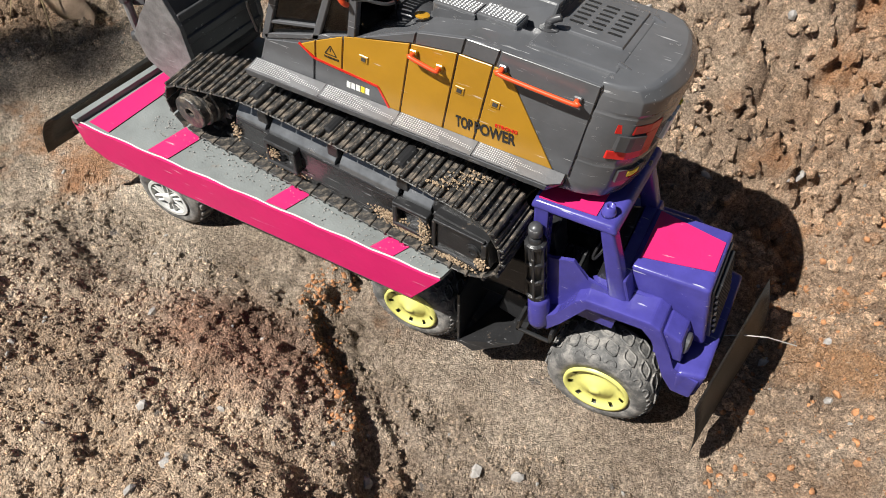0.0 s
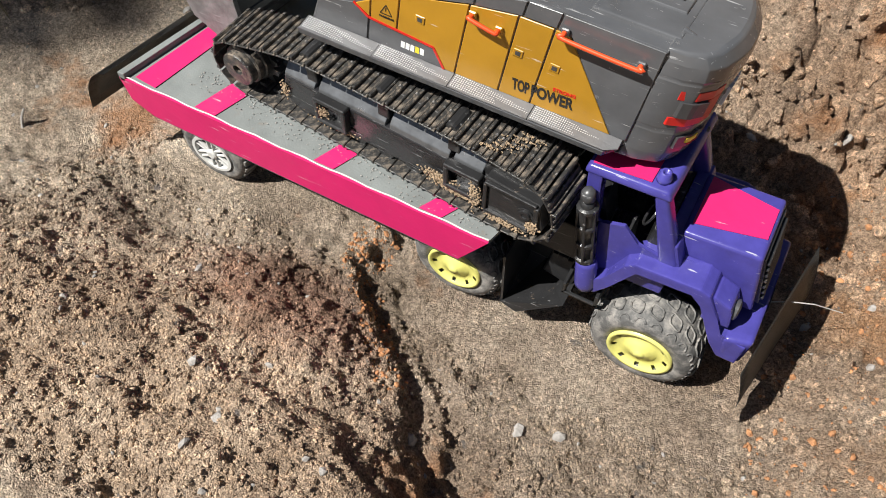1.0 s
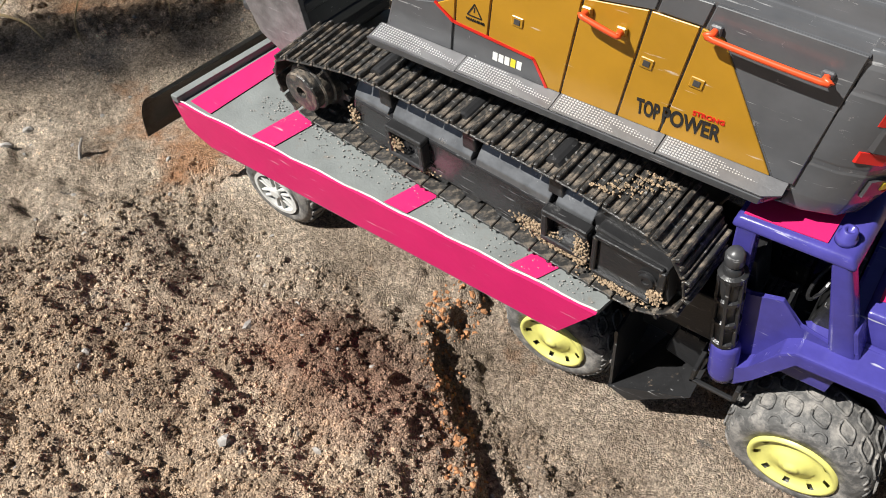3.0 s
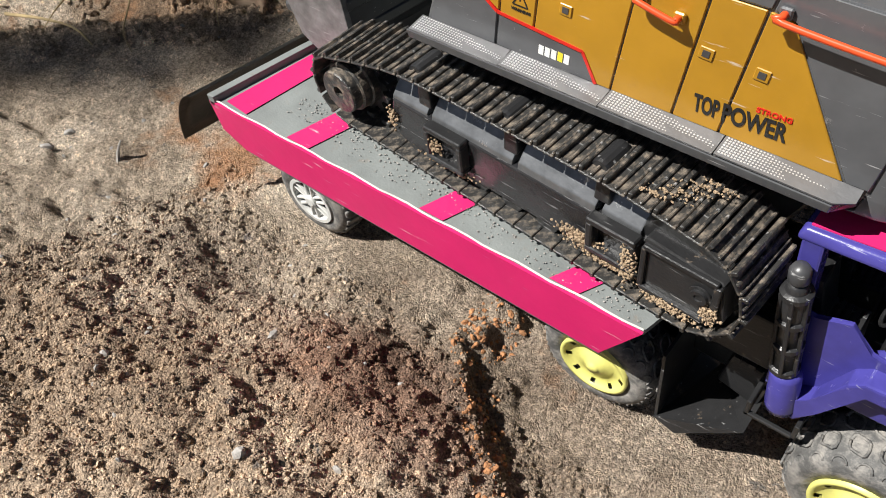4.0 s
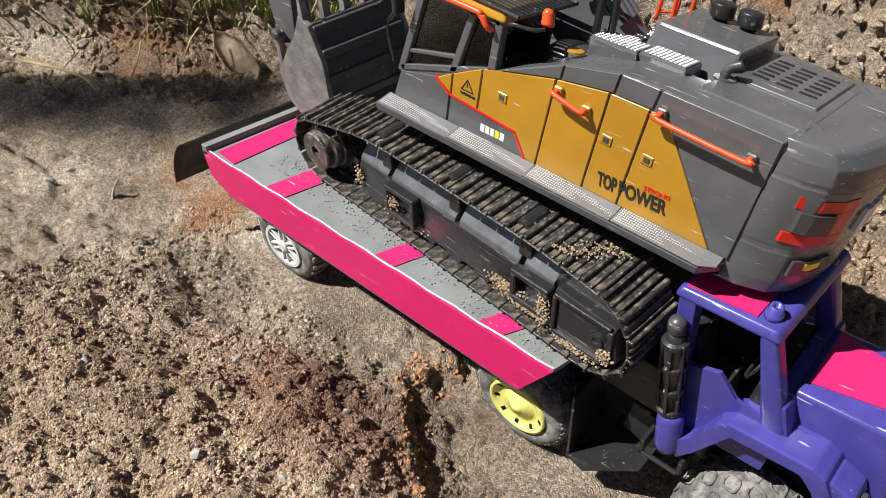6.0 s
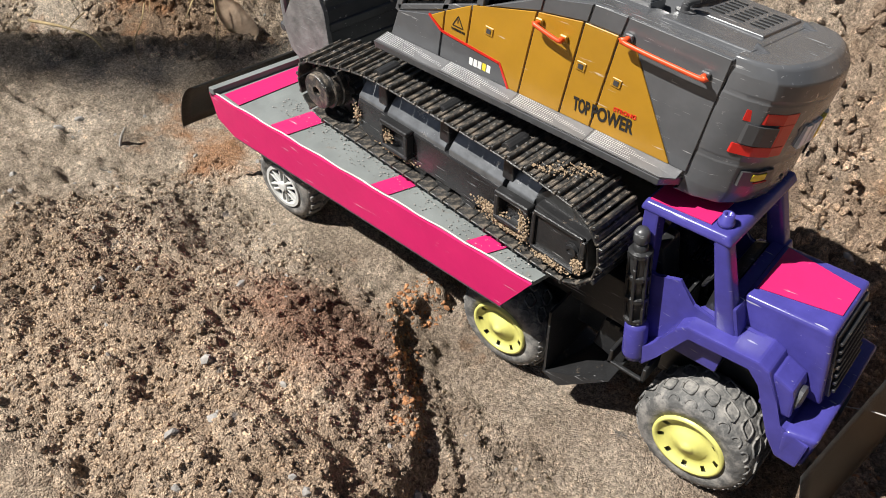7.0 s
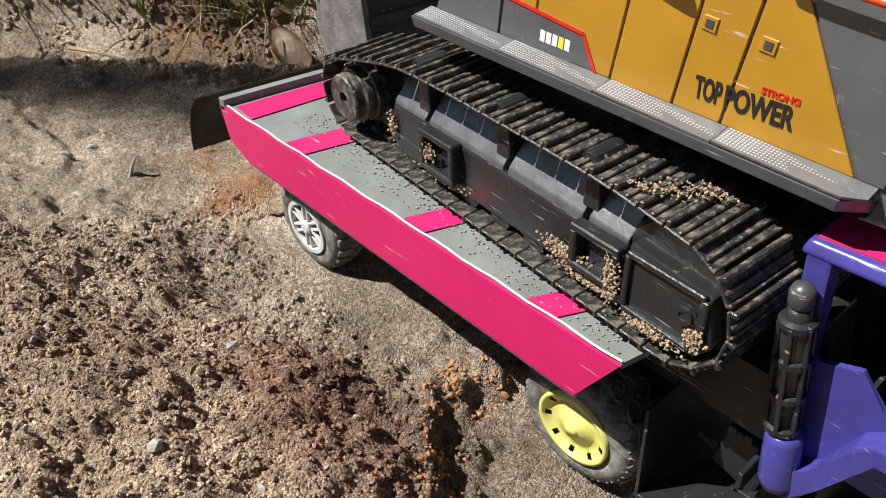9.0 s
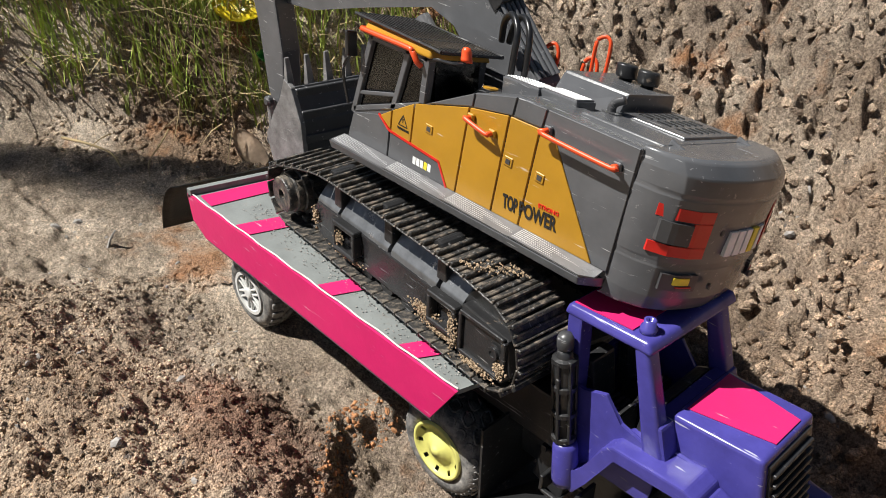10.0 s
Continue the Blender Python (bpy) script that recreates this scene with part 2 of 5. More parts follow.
def prism(bm, prof, y0, y1, r=0.0, seg=2):
    """A profile in x and z, drawn out from y0 to y1."""
    a = [bm.verts.new((x, y0, z)) for x, z in prof]
    b = [bm.verts.new((x, y1, z)) for x, z in prof]
    k = len(prof)
    fs = [bm.faces.new(a), bm.faces.new(b[::-1])]
    fs += [bm.faces.new((a[i], b[i], b[(i + 1) % k], a[(i + 1) % k])) for i in range(k)]
    bev(bm, list({e for f in fs for e in f.edges}), r, seg)
    return bm


def slab(bm, pts, thick):
    """A flat polygon in space, given its thickness along its normal."""
    p = [Vector(q) for q in pts]
    nrm = (p[1] - p[0]).cross(p[2] - p[0]).normalized() * thick
    a = [bm.verts.new(q) for q in p]
    b = [bm.verts.new(q + nrm) for q in p]
    k = len(p)
    bm.faces.new(a)
    bm.faces.new(b[::-1])
    for i in range(k):
        bm.faces.new((a[i], b[i], b[(i + 1) % k], a[(i + 1) % k]))
    return bm


def tube(bm, pts, r, seg=8, taper=1.0):
    pts = [Vector(p) for p in pts]
    rings = []
    for i, p in enumerate(pts):
        d = (pts[min(i + 1, len(pts) - 1)] - pts[max(i - 1, 0)]).normalized()
        u = d.cross(Vector((0, 0, 1)) if abs(d.z) < 0.95 else Vector((1, 0, 0))).normalized()
        w = d.cross(u)
        rr = r * (1 + (taper - 1) * i / max(1, len(pts) - 1))
        rings.append([bm.verts.new(p + rr * (math.cos(a) * u + math.sin(a) * w)) for a in (2 * math.pi * k / seg for k in range(seg))])
    for s, t in zip(rings, rings[1:]):
        for k in range(seg):
            bm.faces.new((s[k], s[(k + 1) % seg], t[(k + 1) % seg], t[k]))
    bm.faces.new(rings[0][::-1])
    bm.faces.new(rings[-1])
    return bm


def lathe(bm, prof, seg=32, closed=False):
    """A profile of (radius, y) turned round the y axis."""
    rings = [[bm.verts.new((r * math.cos(a), y, r * math.sin(a))) for a in (2 * math.pi * k / seg for k in range(seg))] for r, y in prof]
    pairs = list(zip(rings, rings[1:])) + ([(rings[-1], rings[0])] if closed else [])
    for s, t in pairs:
        for k in range(seg):
            bm.faces.new((s[k], s[(k + 1) % seg], t[(k + 1) % seg], t[k]))
    if not closed:
        bm.faces.new(rings[0][::-1])
        bm.faces.new(rings[-1])
    return bm


def moved(bm, m):
    bm.transform(m)
    return bm


def nb():
    return bmesh.new()


def curve(pts, n=8):
    """A smooth line through the points."""
    pts = [Vector(p) for p in pts]
    out = []
    for i in range(len(pts) - 1):
        a, b, c, d = pts[max(i - 1, 0)], pts[i], pts[i + 1], pts[min(i + 2, len(pts) - 1)]
        for k in range(n):
            t = k / n
            out.append(0.5 * ((2 * b) + (c - a) * t + (2 * a - 5 * b + 4 * c - d) * t * t + (3 * b - a - 3 * c + d) * t ** 3))
    return out + [pts[-1]]


def writing(name, text, size, m, mat, parent, shear=0.0, squeeze=1.0, fill=None):
    """Letters as a mesh; fill gives the width and height of the whole word."""
    cu = bpy.data.curves.new(name, "FONT")
    cu.body, cu.size, cu.extrude, cu.shear, cu.offset = text, size, 0.0002, shear, size * 0.028
    tmp = bpy.data.objects.new(name, cu)
    scene.collection.objects.link(tmp)
    me = bpy.data.meshes.new_from_object(tmp)
    bpy.data.objects.remove(tmp)
    k = Matrix.Diagonal((squeeze, 1, 1, 1))
    if fill:
        xs, ys = [v.co.x for v in me.vertices], [v.co.y for v in me.vertices]
        k = Matrix.Diagonal((fill[0] / (max(xs) - min(xs)), fill[1] / (max(ys) - min(ys)), 1, 1)) @ Matrix.Translation((-min(xs), -min(ys), 0))
    me.transform(m @ k)
    me.materials.append(mat)
    ob = new(name, me)
    ob.parent = parent
    if parent.type == "EMPTY":
        ob.location = -parent.location
    return ob

# ---- ground ----
def step(a, b, v):
    t = min(1.0, max(0.0, (v - a) / (b - a)))
    return t * t * (3 - 2 * t)


def height(x, y):
    """The lie of the land: a track bed, a pit for the truck's front, a near mound, a far bank and a grassy rise."""
    z = -0.126
    # the pit under the truck's front
    edge = 0.222 + 0.98 * max(0.0, -y) + 0.022 * noise.noise((y * 17, 3.1, 0)) + 0.008 * noise.noise((y * 60, 1.1, 0))
    z -= 0.024 * step(edge, edge + 0.028, x)
    z -= 0.007 * step(edge + 0.045, edge + 0.055, x) * step(edge + 0.085, edge + 0.065, x)
    # the near mound, highest towards the near side
    z += 0.060 * step(-0.02, -0.20, y) * step(edge + 0.06, edge - 0.10, x) * step(-0.30, 0.05, x)
    z += 0.030 * math.exp(-(((x - 0.20) / 0.07) ** 2 + ((y + 0.07) / 0.05) ** 2))
    z += 0.011 * noise.fractal((x * 8, y * 8, 2.0), 1.0, 2.0, 2) * step(0.02, -0.05, y) * step(edge + 0.03, edge - 0.02, x)
    z += 0.010 * step(-0.050, -0.062, y + 0.03 * noise.noise((x * 9, 5.0, 0))) * step(0.22, 0.12, x)
    # the rise behind and beyond the truck's front
    b = y - 0.205 + 0.10 * step(0.45, 0.80, x) * -1 + 0.10 * step(0.25, -0.1, x)
    z += 0.46 * step(0.0, 0.75, b) * step(-0.22, 0.20, x + 0.25 * y)
    z += 0.17 * step(0.60, 0.86, x + 0.03 * noise.noise((y * 15, 8.0, 0))) * step(0.45, 0.30, y)
    # grassy rise past the truck's tail
    g = -x * 0.62 + y * 0.78
    z += 0.15 * step(0.405, 0.455 + 0.02 * noise.noise((x * 12, y * 12, 2)), g) * step(0.75, 0.2, x + 0.6 * y) + 0.05 * step(0.5, 1.5, g)
    z -= 0.035 * math.exp(-(((g - 0.36) / 0.04) ** 2)) * step(0.1, -0.1, x)
    return -0.126 + (z + 0.126) * step(4.0, 1.6, math.hypot(x, y))


def rough(x, y, z):
    """Clods and crumbs on top of the lie of the land: little on the driven track, much on mound and banks."""
    path = math.exp(-(((y - 0.10) / 0.16) ** 2)) * step(0.22, 0.10, x)
    floor = step(0.26, 0.33, x) * math.exp(-(((y - 0.07) / 0.10) ** 2)) * step(0.62, 0.54, x)
    k = 1.0 - 0.72 * max(path, floor)
    p = Vector((x, y, z))
    big = noise.fractal(p * 22, 0.9, 2.1, 3)
    mid = noise.noise(p * 70 + Vector((9, 2, 5)))
    cell = noise.voronoi(p * 75)[0][0]
    small = noise.noise(p * 210)
    far = 1.0 + 1.9 * step(0.20, 0.40, y)
    return k * far * (0.0100 * big + 0.0075 * max(0.0, mid) + 0.0105 * (0.42 - cell)) + 0.0017 * small + 0.0014 * big + 0.0009 * noise.noise(p * 430) * (0.4 + k)


def axis(lo, hi, cell, reach):
    a = list(np.arange(lo, hi, cell))
    d, v = cell, hi
    right = []
    while v < reach:
        right.append(v)
        d *= 1.22
        v += d
    d, v = cell, lo
    left = []
    while v > -reach:
        d *= 1.22
        v -= d
        left.append(v)
    return left[::-1] + a + right


GX, GY = axis(-0.50, 0.86, 0.0027, 60.0), axis(-0.30, 0.80, 0.0027, 60.0)
gv = []
for yy in GY:
    for xx in GX:
        inside = -1.2 < xx < 1.5 and -1.0 < yy < 1.8
        z0 = height(xx, yy)
        gv.append((xx, yy, z0 + (rough(xx, yy, z0) if inside else 0.0)))
W = len(GX)
gf = [(j * W + i, j * W + i + 1, (j + 1) * W + i + 1, (j + 1) * W + i) for j in range(len(GY) - 1) for i in range(W - 1)]
gm = bpy.data.meshes.new("ground")
gm.from_pydata(gv, [], gf)
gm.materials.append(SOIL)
gm.polygons.foreach_set("use_smooth", [True] * len(gf))
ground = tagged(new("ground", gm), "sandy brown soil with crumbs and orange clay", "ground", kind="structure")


def ground_z(x, y):
    z0 = height(x, y)
    return z0 + rough(x, y, z0)


def lumps(name, count, size, area, mat, label, seed, keep=lambda x, y: True):
    """Many crumbs of soil or stone in one mesh."""
    rnd = random.Random(seed)
    ico = bmesh.new()
    bmesh.ops.create_icosphere(ico, subdivisions=1, radius=1.0)
    iv = [v.co.copy() for v in ico.verts]
    ifc = [[v.index for v in f.verts] for f in ico.faces]
    ico.free()
    vs, fs = [], []
    while count:
        x, y = rnd.uniform(area[0], area[1]), rnd.uniform(area[2], area[3])
        if not keep(x, y):
            continue
        count -= 1
        s = size[0] + (size[1] - size[0]) * rnd.random() ** 3.6
        c = Vector((x, y, ground_z(x, y) - s * 0.12))
        e = Euler((rnd.uniform(0, 6), rnd.uniform(0, 6), rnd.uniform(0, 6))).to_matrix()
        q = Vector((rnd.uniform(0.7, 1.3), rnd.uniform(0.7, 1.2), rnd.uniform(0.5, 0.9)))
        b0 = len(vs)
        for v in iv:
            w = v * (1 + 0.32 * noise.noise(v * 1.7 + c * 300))
            vs.append(c + e @ Vector((w.x * q.x, w.y * q.y, w.z * q.z)) * s)
        fs += [[b0 + i for i in f] for f in ifc]
    me = bpy.data.meshes.new(name)
    me.from_pydata(vs, [], fs)
    me.materials.append(mat)
    return tagged(new(name, me), label, "soil", kind="stuff")


def on_mound(x, y):
    return not (0.27 < x < 0.60 and -0.025 < y < 0.16) and not (-0.02 < x < 0.46 and 0.0 < y < 0.18)


def crumbly(x, y):
    return on_mound(x, y) and noise.noise((x * 9, y * 9, 7.0)) > rnd_keep.random() * 1.3 - 0.75 - 0.5 * step(0.02, -0.1, y)


rnd_keep = random.Random(77)
lumps("soil_crumbs", 30000, (0.0006, 0.0034), (-0.08, 0.62, -0.30, 0.03), CLOD, "loose crumbs of pale brown soil on the mound", 1, crumbly)
lumps("wall_clods", 3500, (0.0010, 0.0075), (0.60, 0.88, -0.30, 0.20), BANKCLOD, "clods of dark soil on the pit wall", 31)
lumps("bank_clods", 19000, (0.0010, 0.0090), (-0.1, 0.90, 0.17, 0.90), BANKCLOD, "rough clods of dark and orange soil on the bank", 2)
lumps("track_grit", 5000, (0.0006, 0.0026), (-0.50, 0.62, -0.25, 0.40), CLOD, "fine grit on the trodden soil", 3, on_mound)


def ledge(x, y):
    return abs(x - 0.232 - 0.98 * max(0.0, -y)) < 0.020


lumps("ledge_clay", 420, (0.0008, 0.0036), (0.19, 0.34, -0.10, 0.05), CLAY, "crumbled orange clay on the pit's ledge", 32, ledge)
lumps("wall_clay", 900, (0.0008, 0.0050), (0.60, 0.80, -0.05, 0.34), CLAY, "crumbled orange clay on the pit wall", 33)


def verge(x, y):
    g = -x * 0.62 + y * 0.78
    return 0.25 + 0.04 * noise.noise((x * 14, y * 14, 6.0)) < g < 0.43 and noise.noise((x * 16, y * 16, 9.0)) > -0.12


lumps("verge_clods", 3200, (0.0010, 0.0085), (-0.62, -0.12, 0.02, 0.36), CLOD, "crumbly soil below the grassy rise", 34, verge)

# ---- flatbed ----
def flatbed():
    t = thing("flatbed_trailer", (0.18, 0.085, -0.126), "grey flatbed with pink tape edging, carrying a toy excavator", "trailer")
    # board with a skewed tail edge
    part("deck", slab(nb(), [(0.0, 0.002, 0), (0.36, 0.002, 0), (0.40, 0.17, 0), (0.04, 0.17, 0)], -0.004), BOARD, t, "dusty grey board deck")
    part("edge_strip", tube(nb(), [(0.0 + 0.012 * i, 0.0015 + 0.0006 * math.sin(i * 1.7), 0.0012) for i in range(31)], 0.0007, 6), EDGE, t, "frayed white board edge")
    side = part("side_panel", slab(nb(), [(0.0, 0.0, 0.0), (0.005, 0.0, -0.026), (0.026, 0.0, -0.037), (0.335, 0.0, -0.042), (0.36, 0.0, -0.001)], -0.003), PINK, t, "long bright pink taped side panel")
    part("lower_edge", slab(nb(), [(0.006, 0.0016, -0.026), (0.026, 0.0016, -0.0405), (0.335, 0.0016, -0.0455), (0.336, 0.0016, -0.040), (0.03, 0.0016, -0.034)], -0.002), BOARD, side, "bare grey lower edge")
    for x0, x1, far in ((0.080, 0.101, 0.040), (0.200, 0.219, 0.032), (0.298, 0.318, 0.026)):
        part("tape_patch", slab(nb(), [(x0, 0.003, 0.0007), (x1, 0.003, 0.0007), (x1 + 0.012, far, 0.0007), (x0 + 0.012, far, 0.0007)], 0.0004), PINK, t, "pink tape patch")
    part("tail_tape", slab(nb(), [(0.014, 0.006, 0.0007), (0.037, 0.004, 0.0007), (0.068, 0.166, 0.0007), (0.048, 0.166, 0.0007)], 0.0004), PINK, t, "pink tape band at the tail")
    part("tail_bar", hull8(nb(), [(0.0, 0.0, -0.004), (0.007, 0.0, -0.004), (0.046, 0.168, -0.004), (0.040, 0.168, -0.004), (0.0, 0.0, 0.006), (0.007, 0.0, 0.006), (0.046, 0.168, 0.006), (0.040, 0.168, 0.006)], 0.001), BOARD, t, "grey tail edge")
    # curved sheet behind the tail
    bm = nb()
    rows = []
    for i in range(9):
        a = i / 8
        x, z = -0.002 - 0.040 * math.sin(a * 1.35), 0.005 - 0.062 * a ** 1.6
        rows.append([bm.verts.new((x + 0.22 * y - 0.004, y + 0.004, z)) for y in (-0.012, 0.0, 0.05, 0.1, 0.16)])
    for r, s in zip(rows, rows[1:]):
        for k in range(4):
            bm.faces.new((r[k], r[k + 1], s[k + 1], s[k]))
    bmesh.ops.solidify(bm, geom=bm.faces[:], thickness=0.0014)
    part("mud_flap", bm, FLAP, t, "curved dark rubber sheet", True)
    # rails under the deck
    for y in (0.05, 0.115):
        part("chassis_rail", box(nb(), 0.03, 0.42, y, y + 0.012, -0.05, -0.006, 0.002), BLACK, t)
    part("cross_beam", box(nb(), 0.045, 0.068, 0.04, 0.155, -0.096, -0.046, 0.003), BLACK, t)
    part("bogie", box(nb(), 0.30, 0.33, 0.05, 0.13, -0.115, -0.046, 0.003), BLACK, t)
    # dark bracket between the axles
    part("bracket", slab(nb(), [(0.245, 0.055, -0.05), (0.29, 0.055, -0.05), (0.285, 0.055, -0.085), (0.262, 0.055, -0.09)], 0.004), BLACK, t)
    # fender behind the rear truck wheel
    bm = nb()
    slab(bm, [(0.366, 0.022, -0.045), (0.368, 0.022, -0.115), (0.368, 0.085, -0.115), (0.366, 0.085, -0.045)], 0.002)
    slab(bm, [(0.368, 0.022, -0.115), (0.384, 0.022, -0.121), (0.422, 0.030, -0.090), (0.422, 0.085, -0.090), (0.384, 0.085, -0.121), (0.368, 0.085, -0.115)], 0.002)
    part("mudguard", bm, BLACK, t, "black plastic mudguard")
    bm = nb()
    prism(bm, [(0.392, -0.088), (0.420, -0.096), (0.424, -0.060), (0.398, -0.054)], 0.052, 0.085, 0.002)
    for k in range(3):
        box(bm, 0.399 + k * 0.009, 0.403 + k * 0.009, 0.0505, 0.086, -0.0585, -0.0535)
    part("battery_box", bm, BLACK, t)
    return t


def knobby_tyre(r, w, seg=60):
    """Tyre round the y axis, its outer face at y = 0 and its depth towards +y."""
    bm = nb()
    lathe(bm, [(r * 0.58, 0.004), (r * 0.62, 0.0008), (r * 0.80, 0.0), (r * 0.93, 0.003), (r * 0.985, 0.009), (r, w * 0.4), (r, w * 0.6), (r * 0.985, w - 0.009), (r * 0.93, w - 0.003), (r * 0.8, w), (r * 0.58, w - 0.004)], seg, True)
    return bm


def tyre_knobs(r, w, lugs=22, lug_h=0.0022):
    """Two rows of tread blocks, half a step apart."""
    bm = nb()
    for k in range(lugs):
        a = 2 * math.pi * k / lugs
        da = math.pi / lugs * 0.62
        for row, (y0, y1) in enumerate(((0.0035, w * 0.46), (w * 0.54, w - 0.0035))):
            aa = a + (math.pi / lugs if row else 0)
            p = []
            for rr in (r * 0.95, r + lug_h):
                for (b, y) in ((aa - da, y0), (aa + da, y0), (aa + da, y1), (aa - da, y1)):
                    rq = rr - (0.0022 if (y in (y0,) and row == 0) or (y == y1 and row == 1) else 0)
                    p.append((rq * math.cos(b), y, rq * math.sin(b)))
            hull8(bm, p, 0.0008, 1)
    return bm


def tractor_tyre(r, w):
    """Fat smooth toy tyre."""
    bm = nb()
    lathe(bm, [(r * 0.56, 0.006), (r * 0.60, 0.0012), (r * 0.78, 0.0), (r * 0.90, 0.0022), (r * 0.965, 0.0065), (r, 0.0125), (r, w - 0.0125), (r * 0.965, w - 0.0065), (r * 0.9, w - 0.0022), (r * 0.78, 0.0 + w), (r * 0.56, w - 0.006)], 64, True)
    return bm


def tyre_lugs(r, w):
    """Oval rings on the tread and cups on the shoulder."""
    bm = nb()
    for k in range(18):
        a = 2 * math.pi * k / 18
        for row, yc in enumerate((w * 0.33, w * 0.68)):
            aa = a + (math.pi / 18 if row else 0)
            ring = []
            for q in range(15):
                b = 2 * math.pi * q / 14
                da, dy = 0.115 * math.cos(b), w * 0.15 * math.sin(b)
                dy = max(-w * 0.12, min(w * 0.12, dy * 1.4))
                ring.append(((r + 0.0003) * math.cos(aa + da), yc + dy + da * w * 0.35, (r + 0.0003) * math.sin(aa + da)))
            tube(bm, ring, 0.00095, 5)
    for k in range(20):
        a = 2 * math.pi * k / 20
        ring = []
        for q in range(9):
            b = math.pi * (q / 8) - math.pi / 2
            rr = r * (0.90 + 0.055 * math.cos(b))
            y = 0.0022 + (rr / r - 0.90) * 0.065
            ring.append((rr * math.cos(a + 0.10 * math.sin(b)), y, rr * math.sin(a + 0.10 * math.sin(b))))
        tube(bm, ring, 0.0009, 5)
    return bm


def rim_dish(r):
    """Yellow dished rim with nine slots round the hub."""
    bm = nb()
    seg = 72
    prof = [(r, 0.004), (r, -0.0012), (r * 0.90, -0.0014), (r * 0.87, 0.0008), (r * 0.72, 0.0024), (r * 0.50, 0.0030), (r * 0.46, 0.0012), (r * 0.30, 0.0006), (r * 0.24, -0.0014), (r * 0.16, -0.0016), (r * 0.15, -0.003), (0.0002, -0.0032)]
    rings = [[bm.verts.new((q * math.cos(a), y, q * math.sin(a))) for a in (2 * math.pi * k / seg for k in range(seg))] for q, y in prof]
    for i, (s, t) in enumerate(zip(rings, rings[1:])):
        for k in range(seg):
            if i == 3 and k % 8 in (0, 1):
                continue
            bm.faces.new((s[k], s[(k + 1) % seg], t[(k + 1) % seg], t[k]))
    lathe(bm, [(r, 0.004), (r, 0.012), (r * 0.9, 0.012)], seg)
    return bm


def spoked_rim(r):
    bm = nb()
    lathe(bm, [(r, 0.006), (r, -0.0008), (r * 0.86, -0.0008), (r * 0.84, 0.006)], 48, True)
    for k in range(6):
        a = 2 * math.pi * k / 6
        for s in (-1, 1):
            u, v = Vector((math.cos(a), 0, math.sin(a))), Vector((-math.sin(a), 0, math.cos(a)))
            p0, p1 = u * r * 0.15 + v * s * r * 0.10, u * r * 0.90 + v * s * r * 0.14
            w = v * r * 0.045
            hull8(bm, [p0 - w + Vector((0, .003, 0)), p0 + w + Vector((0, .003, 0)), p1 + w + Vector((0, .003, 0)), p1 - w + Vector((0, .003, 0)), p0 - w, p0 + w, p1 + w, p1 - w], 0.0004, 1)
    lathe(bm, [(r * 0.26, 0.005), (r * 0.26, -0.0012), (r * 0.18, -0.0022), (0.0002, -0.0022)], 24)
    return bm


def wheel(name, owner, at, r, w, kind, yaw=0.0, far=False):
    m = Matrix.Translation(at) @ pose(0, 0, 0, 0, 23 * len(owner.children), yaw + (180 if far else 0))
    if kind == "truck":
        tyre = part("wheel", moved(tractor_tyre(r, w), m), TYRE, owner, "fat dusty toy tyre", True)
        tagged(part("tread_pattern", moved(tyre_lugs(r, w), m), TYRE, tyre, "", True), "raised oval tread lugs", kind="stuff")
        part("rim", moved(rim_dish(r * 0.60), m), LEMON, tyre, "lemon yellow rim with slots", True)
        part("rim_back", moved(lathe(nb(), [(r * 0.57, 0.006), (0.0002, 0.006)], 32), m), BLACK, tyre)
    else:
        tyre = part("wheel", moved(knobby_tyre(r, w), m), TYRE, owner, "knobby dusty tyre", True)
        tagged(part("tread_knobs", moved(tyre_knobs(r, w), m), TYRE, tyre), "chunky tread blocks", kind="stuff")
        part("rim", moved(spoked_rim(r * 0.60), m), WHEELW, tyre, "pale grey spoked rim")
        part("rim_back", moved(lathe(nb(), [(r * 0.57, 0.007), (0.0002, 0.007)], 32), m), BLACK, tyre)
    return tyre


def deck_grit(owner):
    """Crumbs of soil that fell from the track onto the deck's near margin."""
    rnd = random.Random(15)
    bm = nb()
    for _ in range(520):
        x = rnd.uniform(0.06, 0.355)
        y = 0.004 + abs(rnd.gauss(0.034 - 0.075 * x, 0.007))
        r = rnd.uniform(0.0002, 0.0007)
        bmesh.ops.create_icosphere(bm, subdivisions=1, radius=r, matrix=Matrix.Translation((x, y, 0.0006 + r * 0.5)) @ Matrix.Diagonal((rnd.uniform(0.7, 1.3), 1, rnd.uniform(0.5, 0.9), 1)))
    tagged(part("deck_grit", bm, STONE, owner), "crumbs of soil on the deck", kind="stuff")


bed = flatbed()
deck_grit(bed)
wheel("wheel", bed, (0.062, 0.018, -0.0885), 0.037, 0.030, "trailer")
wheel("wheel", bed, (0.062, 0.172, -0.0885), 0.037, 0.030, "trailer", far=True)

